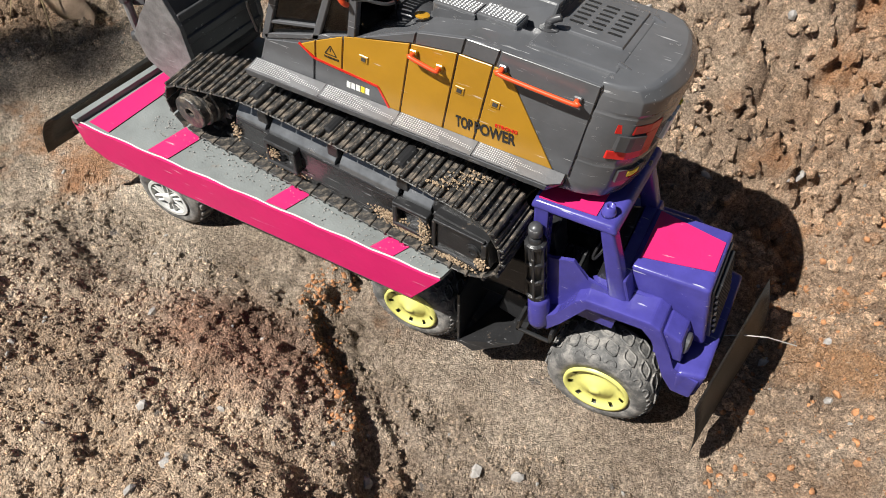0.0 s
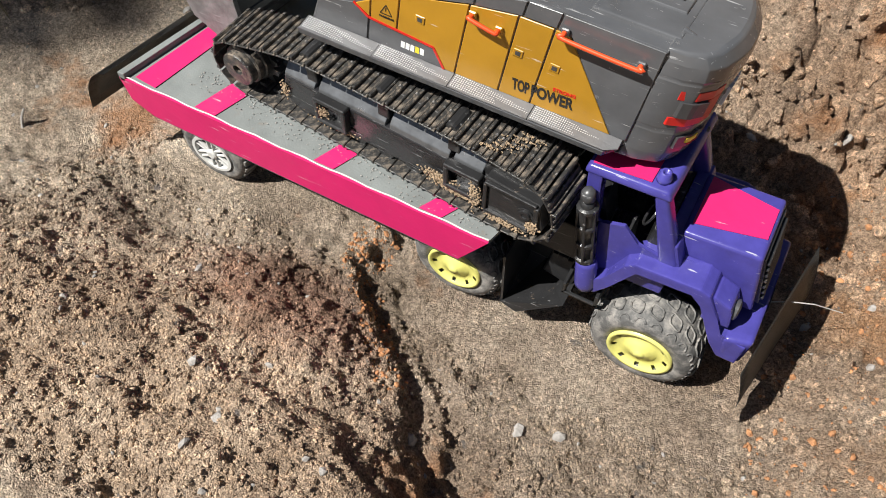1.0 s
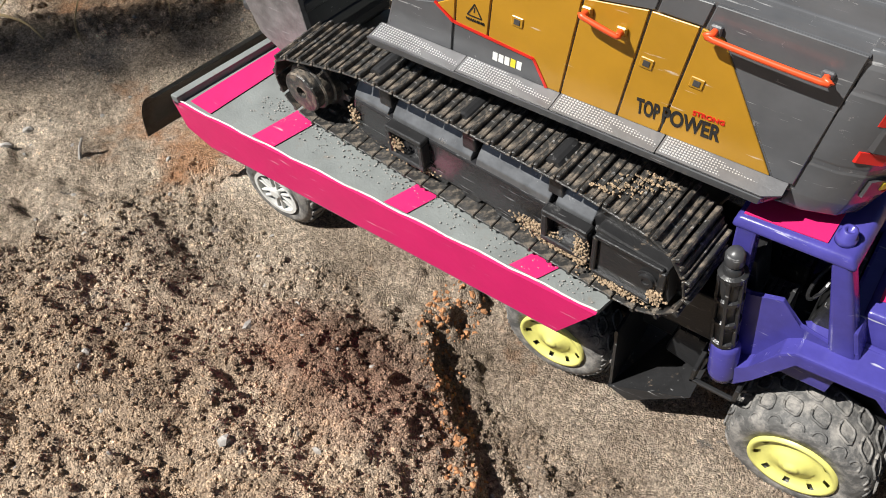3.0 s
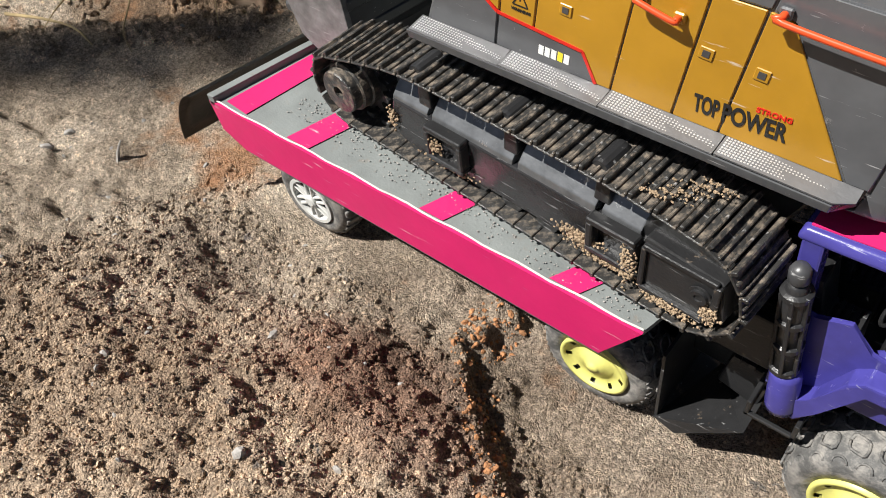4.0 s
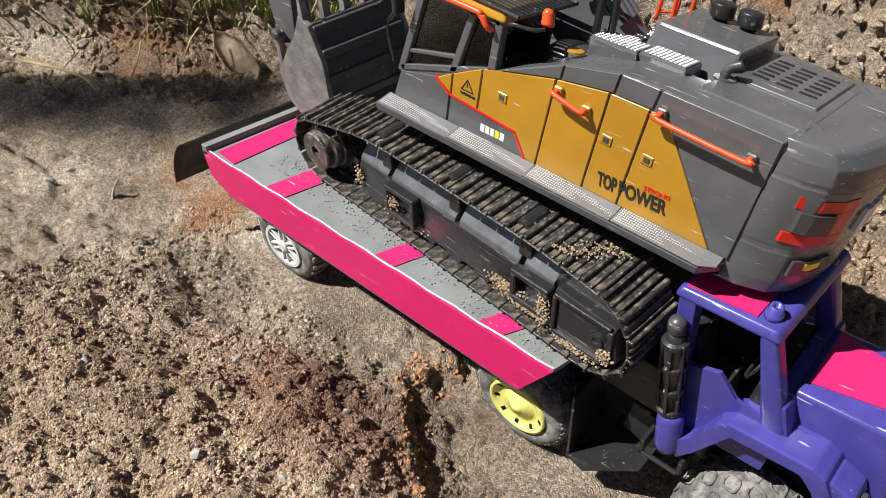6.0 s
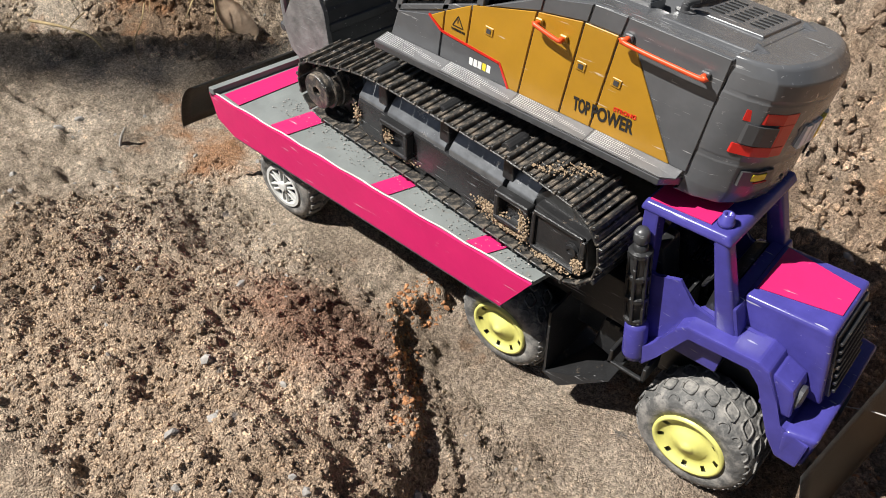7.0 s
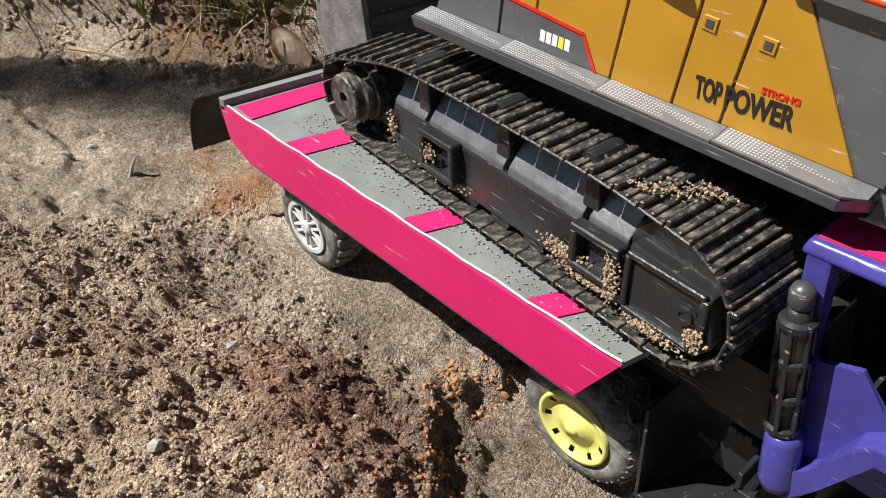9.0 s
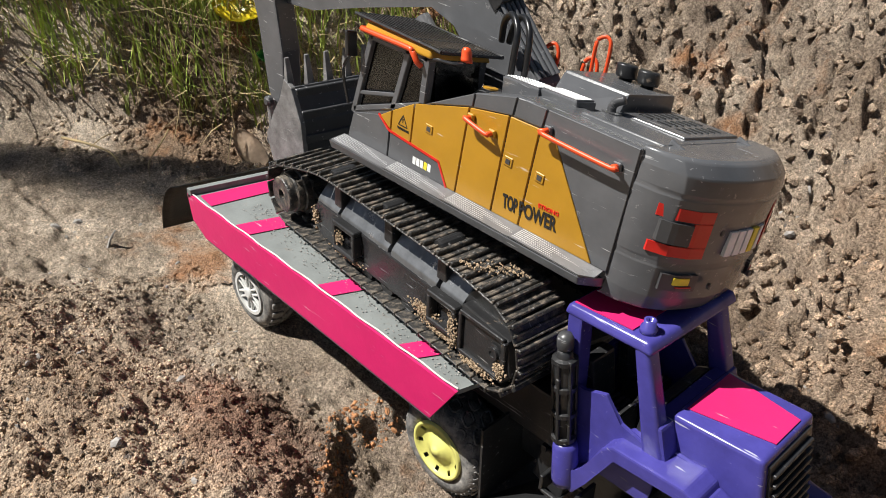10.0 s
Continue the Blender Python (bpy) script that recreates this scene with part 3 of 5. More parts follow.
# ---- tractor truck ----
def truck():
    t = thing("toy_truck", (0.48, 0.083, -0.146), "purple plastic toy truck with yellow rims and pink tape", "toy truck")
    y0, y1 = 0.040, 0.126
    # cab: lower side walls with a stepped sill, both sides
    low = [(0.430, -0.052), (0.452, -0.030), (0.490, -0.030), (0.494, 0.018), (0.481, 0.014), (0.462, 0.018), (0.449, 0.034), (0.432, 0.026), (0.421, 0.030)]
    for a, b in ((y0, y0 + 0.003), (y1 - 0.003, y1)):
        part("door", prism(nb(), low, a, b, 0.0008), PURPLE, t)
    # posts
    for ya, yb in ((y0 - 0.001, y0 + 0.011), (y1 - 0.011, y1 + 0.001)):
        part("front_post", hull8(nb(), [(0.480, ya, 0.008), (0.496, ya, 0.008), (0.496, yb, 0.008), (0.480, yb, 0.008), (0.460, ya, 0.083), (0.470, ya, 0.083), (0.470, yb, 0.083), (0.460, yb, 0.083)], 0.003, 3), PURPLE, t, "", True)
        part("rear_post", hull8(nb(), [(0.421, ya, -0.045), (0.432, ya, -0.045), (0.432, yb, -0.045), (0.421, yb, -0.045), (0.413, ya, 0.080), (0.424, ya, 0.080), (0.424, yb, 0.080), (0.413, yb, 0.080)], 0.0015, 2), PURPLE, t)
    part("back_wall", hull8(nb(), [(0.418, y0 + .01, -0.045), (0.422, y0 + .01, -0.045), (0.422, y1 - .01, -0.045), (0.418, y1 - .01, -0.045), (0.4155, y0 + .01, 0.030), (0.419, y0 + .01, 0.030), (0.419, y1 - .01, 0.030), (0.4155, y1 - .01, 0.030)], 0.0006), PURPLE, t)
    part("windscreen_sill", hull8(nb(), [(0.482, y0, 0.010), (0.497, y0, 0.010), (0.497, y1, 0.010), (0.482, y1, 0.010), (0.478, y0, 0.034), (0.489, y0, 0.034), (0.489, y1, 0.034), (0.478, y1, 0.034)], 0.002), PURPLE, t)
    roof = part("roof", hull8(nb(), [(0.410, y0 - 0.002, 0.076), (0.474, y0 - 0.002, 0.079), (0.478, y1 + 0.002, 0.079), (0.413, y1 + 0.002, 0.076), (0.412, y0, 0.0835), (0.470, y0, 0.0865), (0.474, y1, 0.0865), (0.415, y1, 0.0835)], 0.0028, 3), PURPLE, t, "purple cab roof", True)
    part("roof_tape", hull8(nb(), [(0.4145, y0 + .003, 0.0836), (0.456, y0 + .004, 0.0860), (0.460, y1 - .004, 0.0860), (0.417, y1 - .003, 0.0838), (0.4145, y0 + .003, 0.0844), (0.456, y0 + .004, 0.0868), (0.460, y1 - .004, 0.0868), (0.417, y1 - .003, 0.0845)]), PINK, roof, "pink tape on the roof")
    bm = nb()
    lathe(bm, [(0.0052, 0), (0.0052, 0.004), (0.0040, 0.0045), (0.0038, 0.009), (0.0022, 0.0092), (0.002, 0.007)], 20)
    part("beacon_stub", moved(bm, Matrix.Translation((0.4625, 0.050, 0.0855)) @ pose(0, 0, 0, 90)), PURPLE, roof, "", True)
    # seats, wheel and dashboard, all black
    for yy in (0.052, 0.090):
        bm = nb()
        hull8(bm, [(0.430, yy, -0.020), (0.455, yy, -0.020), (0.455, yy + .024, -0.020), (0.430, yy + .024, -0.020), (0.430, yy, 0.004), (0.453, yy, 0.008), (0.453, yy + .024, 0.008), (0.430, yy + .024, 0.004)], 0.002)
        hull8(bm, [(0.426, yy, 0.0), (0.436, yy, 0.0), (0.436, yy + .024, 0.0), (0.426, yy + .024, 0.0), (0.420, yy, 0.040), (0.428, yy, 0.040), (0.428, yy + .024, 0.040), (0.420, yy + .024, 0.040)], 0.002)
        for k in range(5):
            box(bm, 0.434 + k * 0.004, 0.436 + k * 0.004, yy + .003, yy + .021, 0.006, 0.0095)
        part("seat", bm, BLACK, t)
    part("dashboard", hull8(nb(), [(0.464, y0 + .012, -0.01), (0.480, y0 + .012, -0.01), (0.480, y1 - .012, -0.01), (0.464, y1 - .012, -0.01), (0.468, y0 + .012, 0.030), (0.478, y0 + .012, 0.034), (0.478, y1 - .012, 0.034), (0.468, y1 - .012, 0.030)], 0.003), BLACK, t)
    bm = nb()
    ring = [(0.462 + 0.004 * math.sin(a), 0.066 + 0.012 * math.cos(a), 0.030 + 0.011 * math.sin(a)) for a in (2 * math.pi * k / 16 for k in range(17))]
    tube(bm, ring, 0.0012, 6)
    part("steering_wheel", bm, BLACK, t)
    part("cab_floor", box(nb(), 0.424, 0.49, y0 + .004, y1 - .004, -0.034, -0.026, 0.001), BLACK, t)
    # bonnet
    b0, b1 = 0.053, 0.115
    bonnet = part("bonnet", hull8(nb(), [(0.488, b0, -0.022), (0.557, b0, -0.022), (0.557, b1, -0.022), (0.488, b1, -0.022), (0.487, b0, 0.0375), (0.545, b0 + .001, 0.0415), (0.545, b1 - .001, 0.0415), (0.487, b1, 0.0375)], 0.0032, 3), PURPLE, t, "purple bonnet", True)
    part("bonnet_tape", hull8(nb(), [(0.491, b0 + 0.010, 0.0380), (0.5425, b0 + 0.019, 0.0416), (0.5425, b1 - 0.014, 0.0416), (0.491, b1 - 0.004, 0.0380), (0.491, b0 + 0.010, 0.0386), (0.5425, b0 + 0.019, 0.0422), (0.5425, b1 - 0.014, 0.0422), (0.491, b1 - 0.004, 0.0386)]), PINK, bonnet, "pink tape on the bonnet")
    for s, yy in ((-1, b0), (1, b1)):
        part("bonnet_ledge", box(nb(), 0.489, 0.516, min(yy, yy + s * .0035), max(yy, yy + s * .0035), -0.012, 0.014, 0.001), PURPLE, bonnet)
    grille = part("grille", hull8(nb(), [(0.556, b0 + .006, -0.016), (0.5585, b0 + .006, -0.016), (0.5585, b1 - .006, -0.016), (0.556, b1 - .006, -0.016), (0.5445, b0 + .006, 0.036), (0.5475, b0 + .006, 0.036), (0.5475, b1 - .006, 0.036), (0.5445, b1 - .006, 0.036)]), BLACK, bonnet, "black grille")
    for k in range(7):
        z = -0.013 + k * 0.0068
        x = 0.5588 - (z + 0.016) * 0.21
        part("slat", box(nb(), x - .001, x + .002, b0 + .008, b1 - .008, z, z + 0.0028, 0.0005, 1), BLACK, grille)
    # running boards, fenders and lamps on both sides
    cy = (b0 + b1) / 2
    for s in (-1, 1):
        def yy(d):
            return cy + s * d
        o, i_ = sorted((yy(0.056), yy(0.030)))
        top = [(0.443, -0.050), (0.452, -0.034), (0.468, 0.002), (0.512, 0.006), (0.522, -0.004), (0.538, -0.046), (0.548, -0.060), (0.563, -0.060), (0.564, -0.034), (0.542, -0.030), (0.536, -0.012), (0.524, 0.011), (0.516, 0.0145), (0.466, 0.0105), (0.459, 0.004), (0.447, -0.026), (0.434, -0.036), (0.434, -0.046)]
        part("fender", prism(nb(), top, o, i_, 0.0016, 2), PURPLE, t, "purple wheel arch")
        lo, li = sorted((yy(0.053), yy(0.031)))
        lampbox = part("headlight_housing", prism(nb(), [(0.524, -0.024), (0.546, -0.022), (0.5435, -0.004), (0.541, 0.003), (0.526, 0.009)], lo, li, 0.002, 2), PURPLE, t)
        part("headlight", moved(lathe(nb(), [(0.0085, 0), (0.0085, 0.003), (0.006, 0.0045), (0.0002, 0.005)], 20), Matrix.Translation((0.543, (lo + li) / 2, -0.010)) @ pose(0, 0, 0, 0, 0, -90)), DGREY, lampbox)
        # exhaust stack
        c = yy(0.052)
        part("stack_base", moved(lathe(nb(), [(0.0088, 0), (0.0092, 0.004), (0.0086, 0.030), (0.0072, 0.034)], 20), Matrix.Translation((0.4345, c, -0.047)) @ pose(0, 0, 0, 90, -7)), PURPLE, t, "", True)
        stand = Matrix.Translation((0.4285, c, -0.014)) @ pose(0, 0, 0, 90, 0, 0) @ pose(0, 0, 0, 0, 0, 7)
        pipe = part("exhaust_stack", moved(lathe(nb(), [(0.0064, 0.0), (0.0066, 0.064), (0.0050, 0.067), (0.0050, 0.071)], 20), stand), BLACK, t, "black ribbed exhaust stack", True)
        for k in range(4):
            part("stack_ring", moved(lathe(nb(), [(0.0060, 0.001 + 0.020 * k), (0.0082, 0.002 + 0.020 * k), (0.0082, 0.005 + 0.020 * k), (0.0060, 0.006 + 0.020 * k)], 18), stand), BLACK, pipe)
        for k in range(6):
            a = math.pi / 3 * k + 0.4
            part("stack_bar", moved(box(nb(), 0.0072 * math.cos(a) - .0011, 0.0072 * math.cos(a) + .0011, 0.002, 0.064, 0.0072 * math.sin(a) - .0011, 0.0072 * math.sin(a) + .0011, 0.0004, 1), stand), BLACK, pipe)
        part("stack_cap", moved(lathe(nb(), [(0.0035, 0.070), (0.0054, 0.073), (0.0054, 0.079), (0.0040, 0.082), (0.0002, 0.083)], 16), stand), DGREY, pipe, "grey dusty cap", True)
        # step frame under the stack
        bm = nb()
        za, zb = -0.066, -0.051
        for (xa, xb) in ((0.418, 0.421), (0.446, 0.449)):
            box(bm, xa, xb, *sorted((yy(0.058), yy(0.035))), za, zb, 0.0006, 1)
        box(bm, 0.418, 0.449, *sorted((yy(0.058), yy(0.055))), za, za + 0.003, 0.0006, 1)
        box(bm, 0.418, 0.449, *sorted((yy(0.038), yy(0.035))), za, za + 0.003, 0.0006, 1)
        part("step", bm, BLACK, t)
    # bumper with a slot, and the hanging sheet in front of it
    bumper = part("bumper", hull8(nb(), [(0.548, 0.028, -0.060), (0.566, 0.030, -0.060), (0.566, 0.138, -0.060), (0.548, 0.140, -0.060), (0.546, 0.026, -0.030), (0.568, 0.031, -0.028), (0.568, 0.137, -0.028), (0.546, 0.142, -0.030)], 0.004, 3), PURPLE, t, "purple bumper", True)
    part("slot", box(nb(), 0.560, 0.570, 0.072, 0.096, -0.050, -0.038, 0.002), BLACK, bumper)
    part("hitch_string", tube(nb(), [(0.569, 0.084, -0.044), (0.585, 0.094, -0.046), (0.603, 0.105, -0.052), (0.63, 0.125, -0.075)], 0.0005, 5), EDGE, bumper, "thin white pull string")
    bm = nb()
    rows = []
    for i in range(9):
        a = i / 8
        rows.append([bm.verts.new((0.5685 + 0.0022 * k + a * (0.014 + 0.0004 * k) + 0.003 * math.sin(a * 3.1), 0.014 + 0.0150 * k, -0.046 + 0.0035 * k - 0.100 * a * (1 - 0.25 * (abs(k - 4) / 4) ** 3))) for k in range(9)])
    for r, s in zip(rows, rows[1:]):
        for k in range(8):
            bm.faces.new((r[k], r[k + 1], s[k + 1], s[k]))
    bmesh.ops.solidify(bm, geom=bm.faces[:], thickness=0.0016)
    part("front_sheet", bm, FLAP, t, "bent dark rubber sheet at the front", True)
    part("chassis", box(nb(), 0.33, 0.55, 0.066, 0.100, -0.092, -0.032, 0.003), BLACK, t)
    for x in (0.495, 0.318):
        part("axle", moved(lathe(nb(), [(0.008, 0.0), (0.008, 0.07)], 16), Matrix.Translation((x, 0.048, -0.098))), BLACK, t)
    return t


rig = truck()
wheel("wheel", rig, (0.495, 0.023, -0.0985), 0.047, 0.044, "truck")
wheel("wheel", rig, (0.495, 0.145, -0.0985), 0.047, 0.044, "truck", far=True)
wheel("wheel", rig, (0.320, 0.024, -0.1030), 0.043, 0.040, "truck")
wheel("wheel", rig, (0.320, 0.144, -0.1030), 0.043, 0.040, "truck", far=True)

# ---- excavator ----
exc = thing("toy_excavator", (0.27, 0.11, 0.0), "ochre and grey toy excavator on muddy tracks, standing on a flatbed", "toy excavator")
TY0, TW = 0.019, 0.046
AX, AZ, AR = 0.1208, 0.0345, 0.0255
BX, BZ, BR = 0.3785, 0.0455, 0.0345


def track_loop():
    """The closed line of the track's belt in x and z: small drive wheel, humped top run, large idler, flat bottom run."""
    rear = [(AX + AR * math.cos(a), AZ + AR * math.sin(a)) for a in (radians(-90 - 8 * k) for k in range(21))]
    hump = [(x, 0, z) for x, z in (rear[-1], (0.150, 0.0705), (0.180, 0.0780), (0.215, 0.0810), (0.260, 0.0822), (0.310, 0.0832), (0.345, 0.0828), (BX + BR * math.cos(radians(75)), BZ + BR * math.sin(radians(75))))]
    front = [(BX + BR * math.cos(a), BZ + BR * math.sin(a)) for a in (radians(75 - 7.5 * k) for k in range(1, 23))]
    line = rear + [(v.x, v.z) for v in curve(hump, 8)[1:]] + front
    return line + line[:1]


TRACK_LINE = track_loop()
RUN = [0.0]
for (xa, za), (xb, zb) in zip(TRACK_LINE, TRACK_LINE[1:]):
    RUN.append(RUN[-1] + math.hypot(xb - xa, zb - za))


def loop_point(s):
    """Place and heading on the belt at the length s."""
    s %= RUN[-1]
    i = max(k for k in range(len(RUN) - 1) if RUN[k] <= s)
    (xa, za), (xb, zb) = TRACK_LINE[i], TRACK_LINE[i + 1]
    k = (s - RUN[i]) / (RUN[i + 1] - RUN[i])
    return xa + (xb - xa) * k, za + (zb - za) * k, math.atan2(za - zb, xb - xa)


def shoe_mesh():
    bm = nb()
    box(bm, -0.0072, 0.0066, 0, TW, 0, 0.0016, 0.0005, 1)
    for x, w, h in ((-0.0072, 0.0026, 0.0048), (-0.0004, 0.0018, 0.0032), (0.0050, 0.0016, 0.0030)):
        box(bm, x, x + w, 0.0006, TW - 0.0006, 0.0012, h, 0.0005, 1)
    box(bm, -0.004, 0.004, TW * 0.3, TW * 0.7, -0.0035, 0.0, 0.0006, 1)
    me = bpy.data.meshes.new("track_shoe")
    bmesh.ops.recalc_face_normals(bm, faces=bm.faces)
    bm.to_mesh(me)
    bm.free()
    me.materials.append(TRACKM)
    return me


FRAME_FIT = Matrix(((1.04, 0, 0, 0.160 - 1.04 * 0.163), (0, 1, 0, 0), (0.032, 0, 1, 0.003 - 0.032 * 0.163), (0, 0, 0, 1)))


def track(y, s):
    """One crawler with its frame; s is -1 where its outer face looks to -y."""
    outer, inner = (y, y + TW) if s < 0 else (y + TW, y)

    def yy(d):
        return outer - s * d
    frame = part("track_frame", nb(), FRAMEM, exc, "scuffed black track frame")
    bm = nb()
    pr = [(0.163, 0.020), (0.175, 0.012), (0.355, 0.010), (0.362, 0.020), (0.352, 0.040), (0.168, 0.044)]
    prism(bm, pr, *sorted((yy(0.008), yy(0.040))), 0.0015)
    # upper slope in three stretches
    bm.to_mesh(frame.data)
    bm.free()
    for xa, xb in ((0.167, 0.196), (0.200, 0.262), (0.266, 0.318), (0.322, 0.346)):
        part("slope_plate", hull8(nb(), [(xa, yy(0.009), 0.041), (xb, yy(0.009), 0.040), (xb, yy(0.038), 0.040), (xa, yy(0.038), 0.041), (xa, yy(0.010), 0.046), (xb, yy(0.010), 0.045), (xb, yy(0.030), 0.068), (xa, yy(0.030), 0.069)], 0.0008), PLATE, frame, "worn shiny sloped plate")
    for x in (0.192, 0.258, 0.319):
        bm = nb()
        hull8(bm, [(x - .004, yy(0.012), 0.048), (x + .006, yy(0.012), 0.048), (x + .006, yy(0.030), 0.056), (x - .004, yy(0.030), 0.056), (x - .003, yy(0.012), 0.070), (x + .005, yy(0.012), 0.070), (x + .005, yy(0.030), 0.078), (x - .003, yy(0.030), 0.078)], 0.001)
        bm2 = lathe(nb(), [(0.005, 0), (0.0055, 0.002), (0.0055, 0.018), (0.005, 0.020)], 14)
        moved(bm2, Matrix.Translation((x + .001, min(yy(0.008), yy(0.028)), 0.076)))
        me = bpy.data.meshes.new("tmp")
        bm2.to_mesh(me)
        bm.from_mesh(me)
        bm2.free()
        bpy.data.meshes.remove(me)
        part("carrier_roller", bm, BLACK, frame)
    for x in (0.200, 0.318):
        bm = nb()
        a, b = sorted((yy(0.001), yy(0.009)))
        box(bm, x, x + .030, a, b, 0.040, 0.0445, 0.0008, 1)
        box(bm, x, x + .030, a, b, 0.018, 0.022, 0.0008, 1)
        box(bm, x, x + .004, a, b, 0.0215, 0.0405, 0.0008, 1)
        box(bm, x + .026, x + .030, a, b, 0.0215, 0.0405, 0.0008, 1)
        part("foot_step", bm, BLACK, frame)
    # idler box with its bolt
    bm = nb()
    prism(bm, [(0.350, 0.014), (0.392, 0.010), (0.400, 0.020), (0.396, 0.047), (0.352, 0.051)], *sorted((yy(0.003), yy(0.030))), 0.0018)
    idler = part("idler_box", bm, BLACK, frame)
    a, b = sorted((yy(0.0005), yy(0.0035)))
    bm = nb()
    box(bm, 0.353, 0.394, a, b, 0.045, 0.0485, 0.0006, 1)
    box(bm, 0.353, 0.390, a, b, 0.013, 0.0165, 0.0006, 1)
    box(bm, 0.352, 0.355, a, b, 0.016, 0.046, 0.0006, 1)
    box(bm, 0.392, 0.396, a, b, 0.018, 0.046, 0.0006, 1)
    part("idler_rim", bm, BLACK, idler)
    for r, h in ((0.0062, 0.0008), (0.0046, 0.0026)):
        part("bolt", moved(lathe(nb(), [(r, 0), (r, h), (r * 0.5, h), (r * 0.45, h - .0008), (0.0002, h - .0008)], 20), Matrix.Translation((0.386, yy(0.002), 0.033)) @ pose(0, 0, 0, 0, 0, 180 if s < 0 else 0)), BLACK, idler)
    # the frame is a little longer than drawn and tips up towards the idler
    for ob in [frame, *frame.children, *idler.children]:
        ob.data.transform(FRAME_FIT)
    # drive sprocket and its hub
    flip = pose(0, 0, 0, 0, 0, 180 if s < 0 else 0)
    hub = part("drive_hub", moved(lathe(nb(), [(0.0195, -0.030), (0.0195, -0.010), (0.0180, -0.009), (0.0180, -0.003), (0.0170, -0.002), (0.0158, -0.002), (0.0155, 0.004), (0.0147, 0.005), (0.0046, 0.005), (0.0044, -0.002), (0.0002, -0.002)], 40), Matrix.Translation((AX, yy(0.004), AZ + 0.001)) @ flip), TRACKM, exc, "round muddy drive hub")
    teeth = [((0.0265 if k % 4 < 2 else 0.0215) * math.cos(2 * math.pi * k / 52), (0.0265 if k % 4 < 2 else 0.0215) * math.sin(2 * math.pi * k / 52)) for k in range(52)]
    bm = prism(nb(), teeth, -0.022, -0.012)
    part("sprocket", moved(bm, Matrix.Translation((AX, yy(0.007), AZ)) @ flip), BLACK, hub)
    part("idler_wheel", moved(lathe(nb(), [(0.030, 0), (0.032, 0.003), (0.032, 0.020), (0.030, 0.023)], 36), Matrix.Translation((BX, min(yy(0.012), yy(0.035)), BZ))), BLACK, exc)
    for k in range(7):
        part("track_roller", moved(lathe(nb(), [(0.008, 0), (0.0085, 0.003), (0.0085, 0.022), (0.008, 0.025)], 16), Matrix.Translation((0.180 + k * 0.027, min(yy(0.010), yy(0.035)), 0.0165))), BLACK, exc)
    return frame


before = set(scene.collection.objects)
near_frame = track(TY0, -1)
track(0.152, 1)

# undercarriage and slew ring
part("centre_frame", prism(nb(), [(0.185, 0.030), (0.335, 0.030), (0.325, 0.080), (0.195, 0.080)], 0.066, 0.154, 0.003), BLACK, exc)
part("slew_ring", moved(lathe(nb(), [(0.052, 0), (0.054, 0.004), (0.054, 0.022), (0.05, 0.026)], 48), Matrix.Translation((0.285, 0.11, 0.079)) @ pose(0, 0, 0, 90)), BLACK, exc)

# caked mud on the frame: rough patches made of crumbs
def caked(name, spots, seed, parent, size=(0.0004, 0.0011)):
    rnd = random.Random(seed)
    bm = nb()
    for cx, cy, cz, sx, sz, n in spots:
        for _ in range(n * 6):
            p = FRAME_FIT @ Vector((cx + rnd.gauss(0, sx * 0.7), cy - 0.003 + rnd.gauss(0, 0.0007), cz + rnd.gauss(0, sz * 0.7)))
            s = rnd.uniform(*size)
            bmesh.ops.create_icosphere(bm, subdivisions=1, radius=s, matrix=Matrix.Translation(p) @ Euler((rnd.random() * 6, rnd.random() * 6, 0)).to_matrix().to_4x4() @ Matrix.Diagonal((1, rnd.uniform(0.5, 1), rnd.uniform(0.6, 1.2), 1)))
    return part(name, bm, MUD, parent, "caked pale brown mud")


caked("mud_cake", [(0.315, 0.026, 0.021, 0.010, 0.0035, 90), (0.345, 0.024, 0.024, 0.003, 0.009, 60), (0.330, 0.027, 0.012, 0.014, 0.002, 70)], 4, near_frame)
caked("mud_cake", [(0.372, 0.022, 0.012, 0.010, 0.002, 45), (0.392, 0.022, 0.024, 0.003, 0.004, 30)], 5, near_frame)
caked("mud_cake", [(0.215, 0.027, 0.016, 0.012, 0.002, 50), (0.208, 0.024, 0.030, 0.004, 0.004, 16), (0.168, 0.028, 0.030, 0.002, 0.006, 20)], 6, near_frame)

caked("mud_cake", [(0.352 + 0.004 * k, 0.030 + 0.005 * k, 0.0785 - 0.0006 * k, 0.007, 0.0006, 6) for k in range(6)], 7, near_frame, (0.0003, 0.0010))

# the crawlers stand askew on the deck
SKEW = Matrix.Translation((0.255, 0.11, 0)) @ Matrix.Rotation(radians(-5.3), 4, "Z") @ Matrix.Translation((-0.255, -0.11, 0))
for ob in set(scene.collection.objects) - before:
    ob.data.transform(SKEW)

# ---- upper body ----
upper_before = set(scene.collection.objects)


def house_side(y0, y1):
    return prism(nb(), [(0.186, 0.108), (0.424, 0.104), (0.431, 0.108), (0.4405, 0.195), (0.376, 0.1965), (0.353, 0.1965), (0.319, 0.188), (0.276, 0.167), (0.268, 0.163), (0.196, 0.136)], y0, y1, 0.0012)


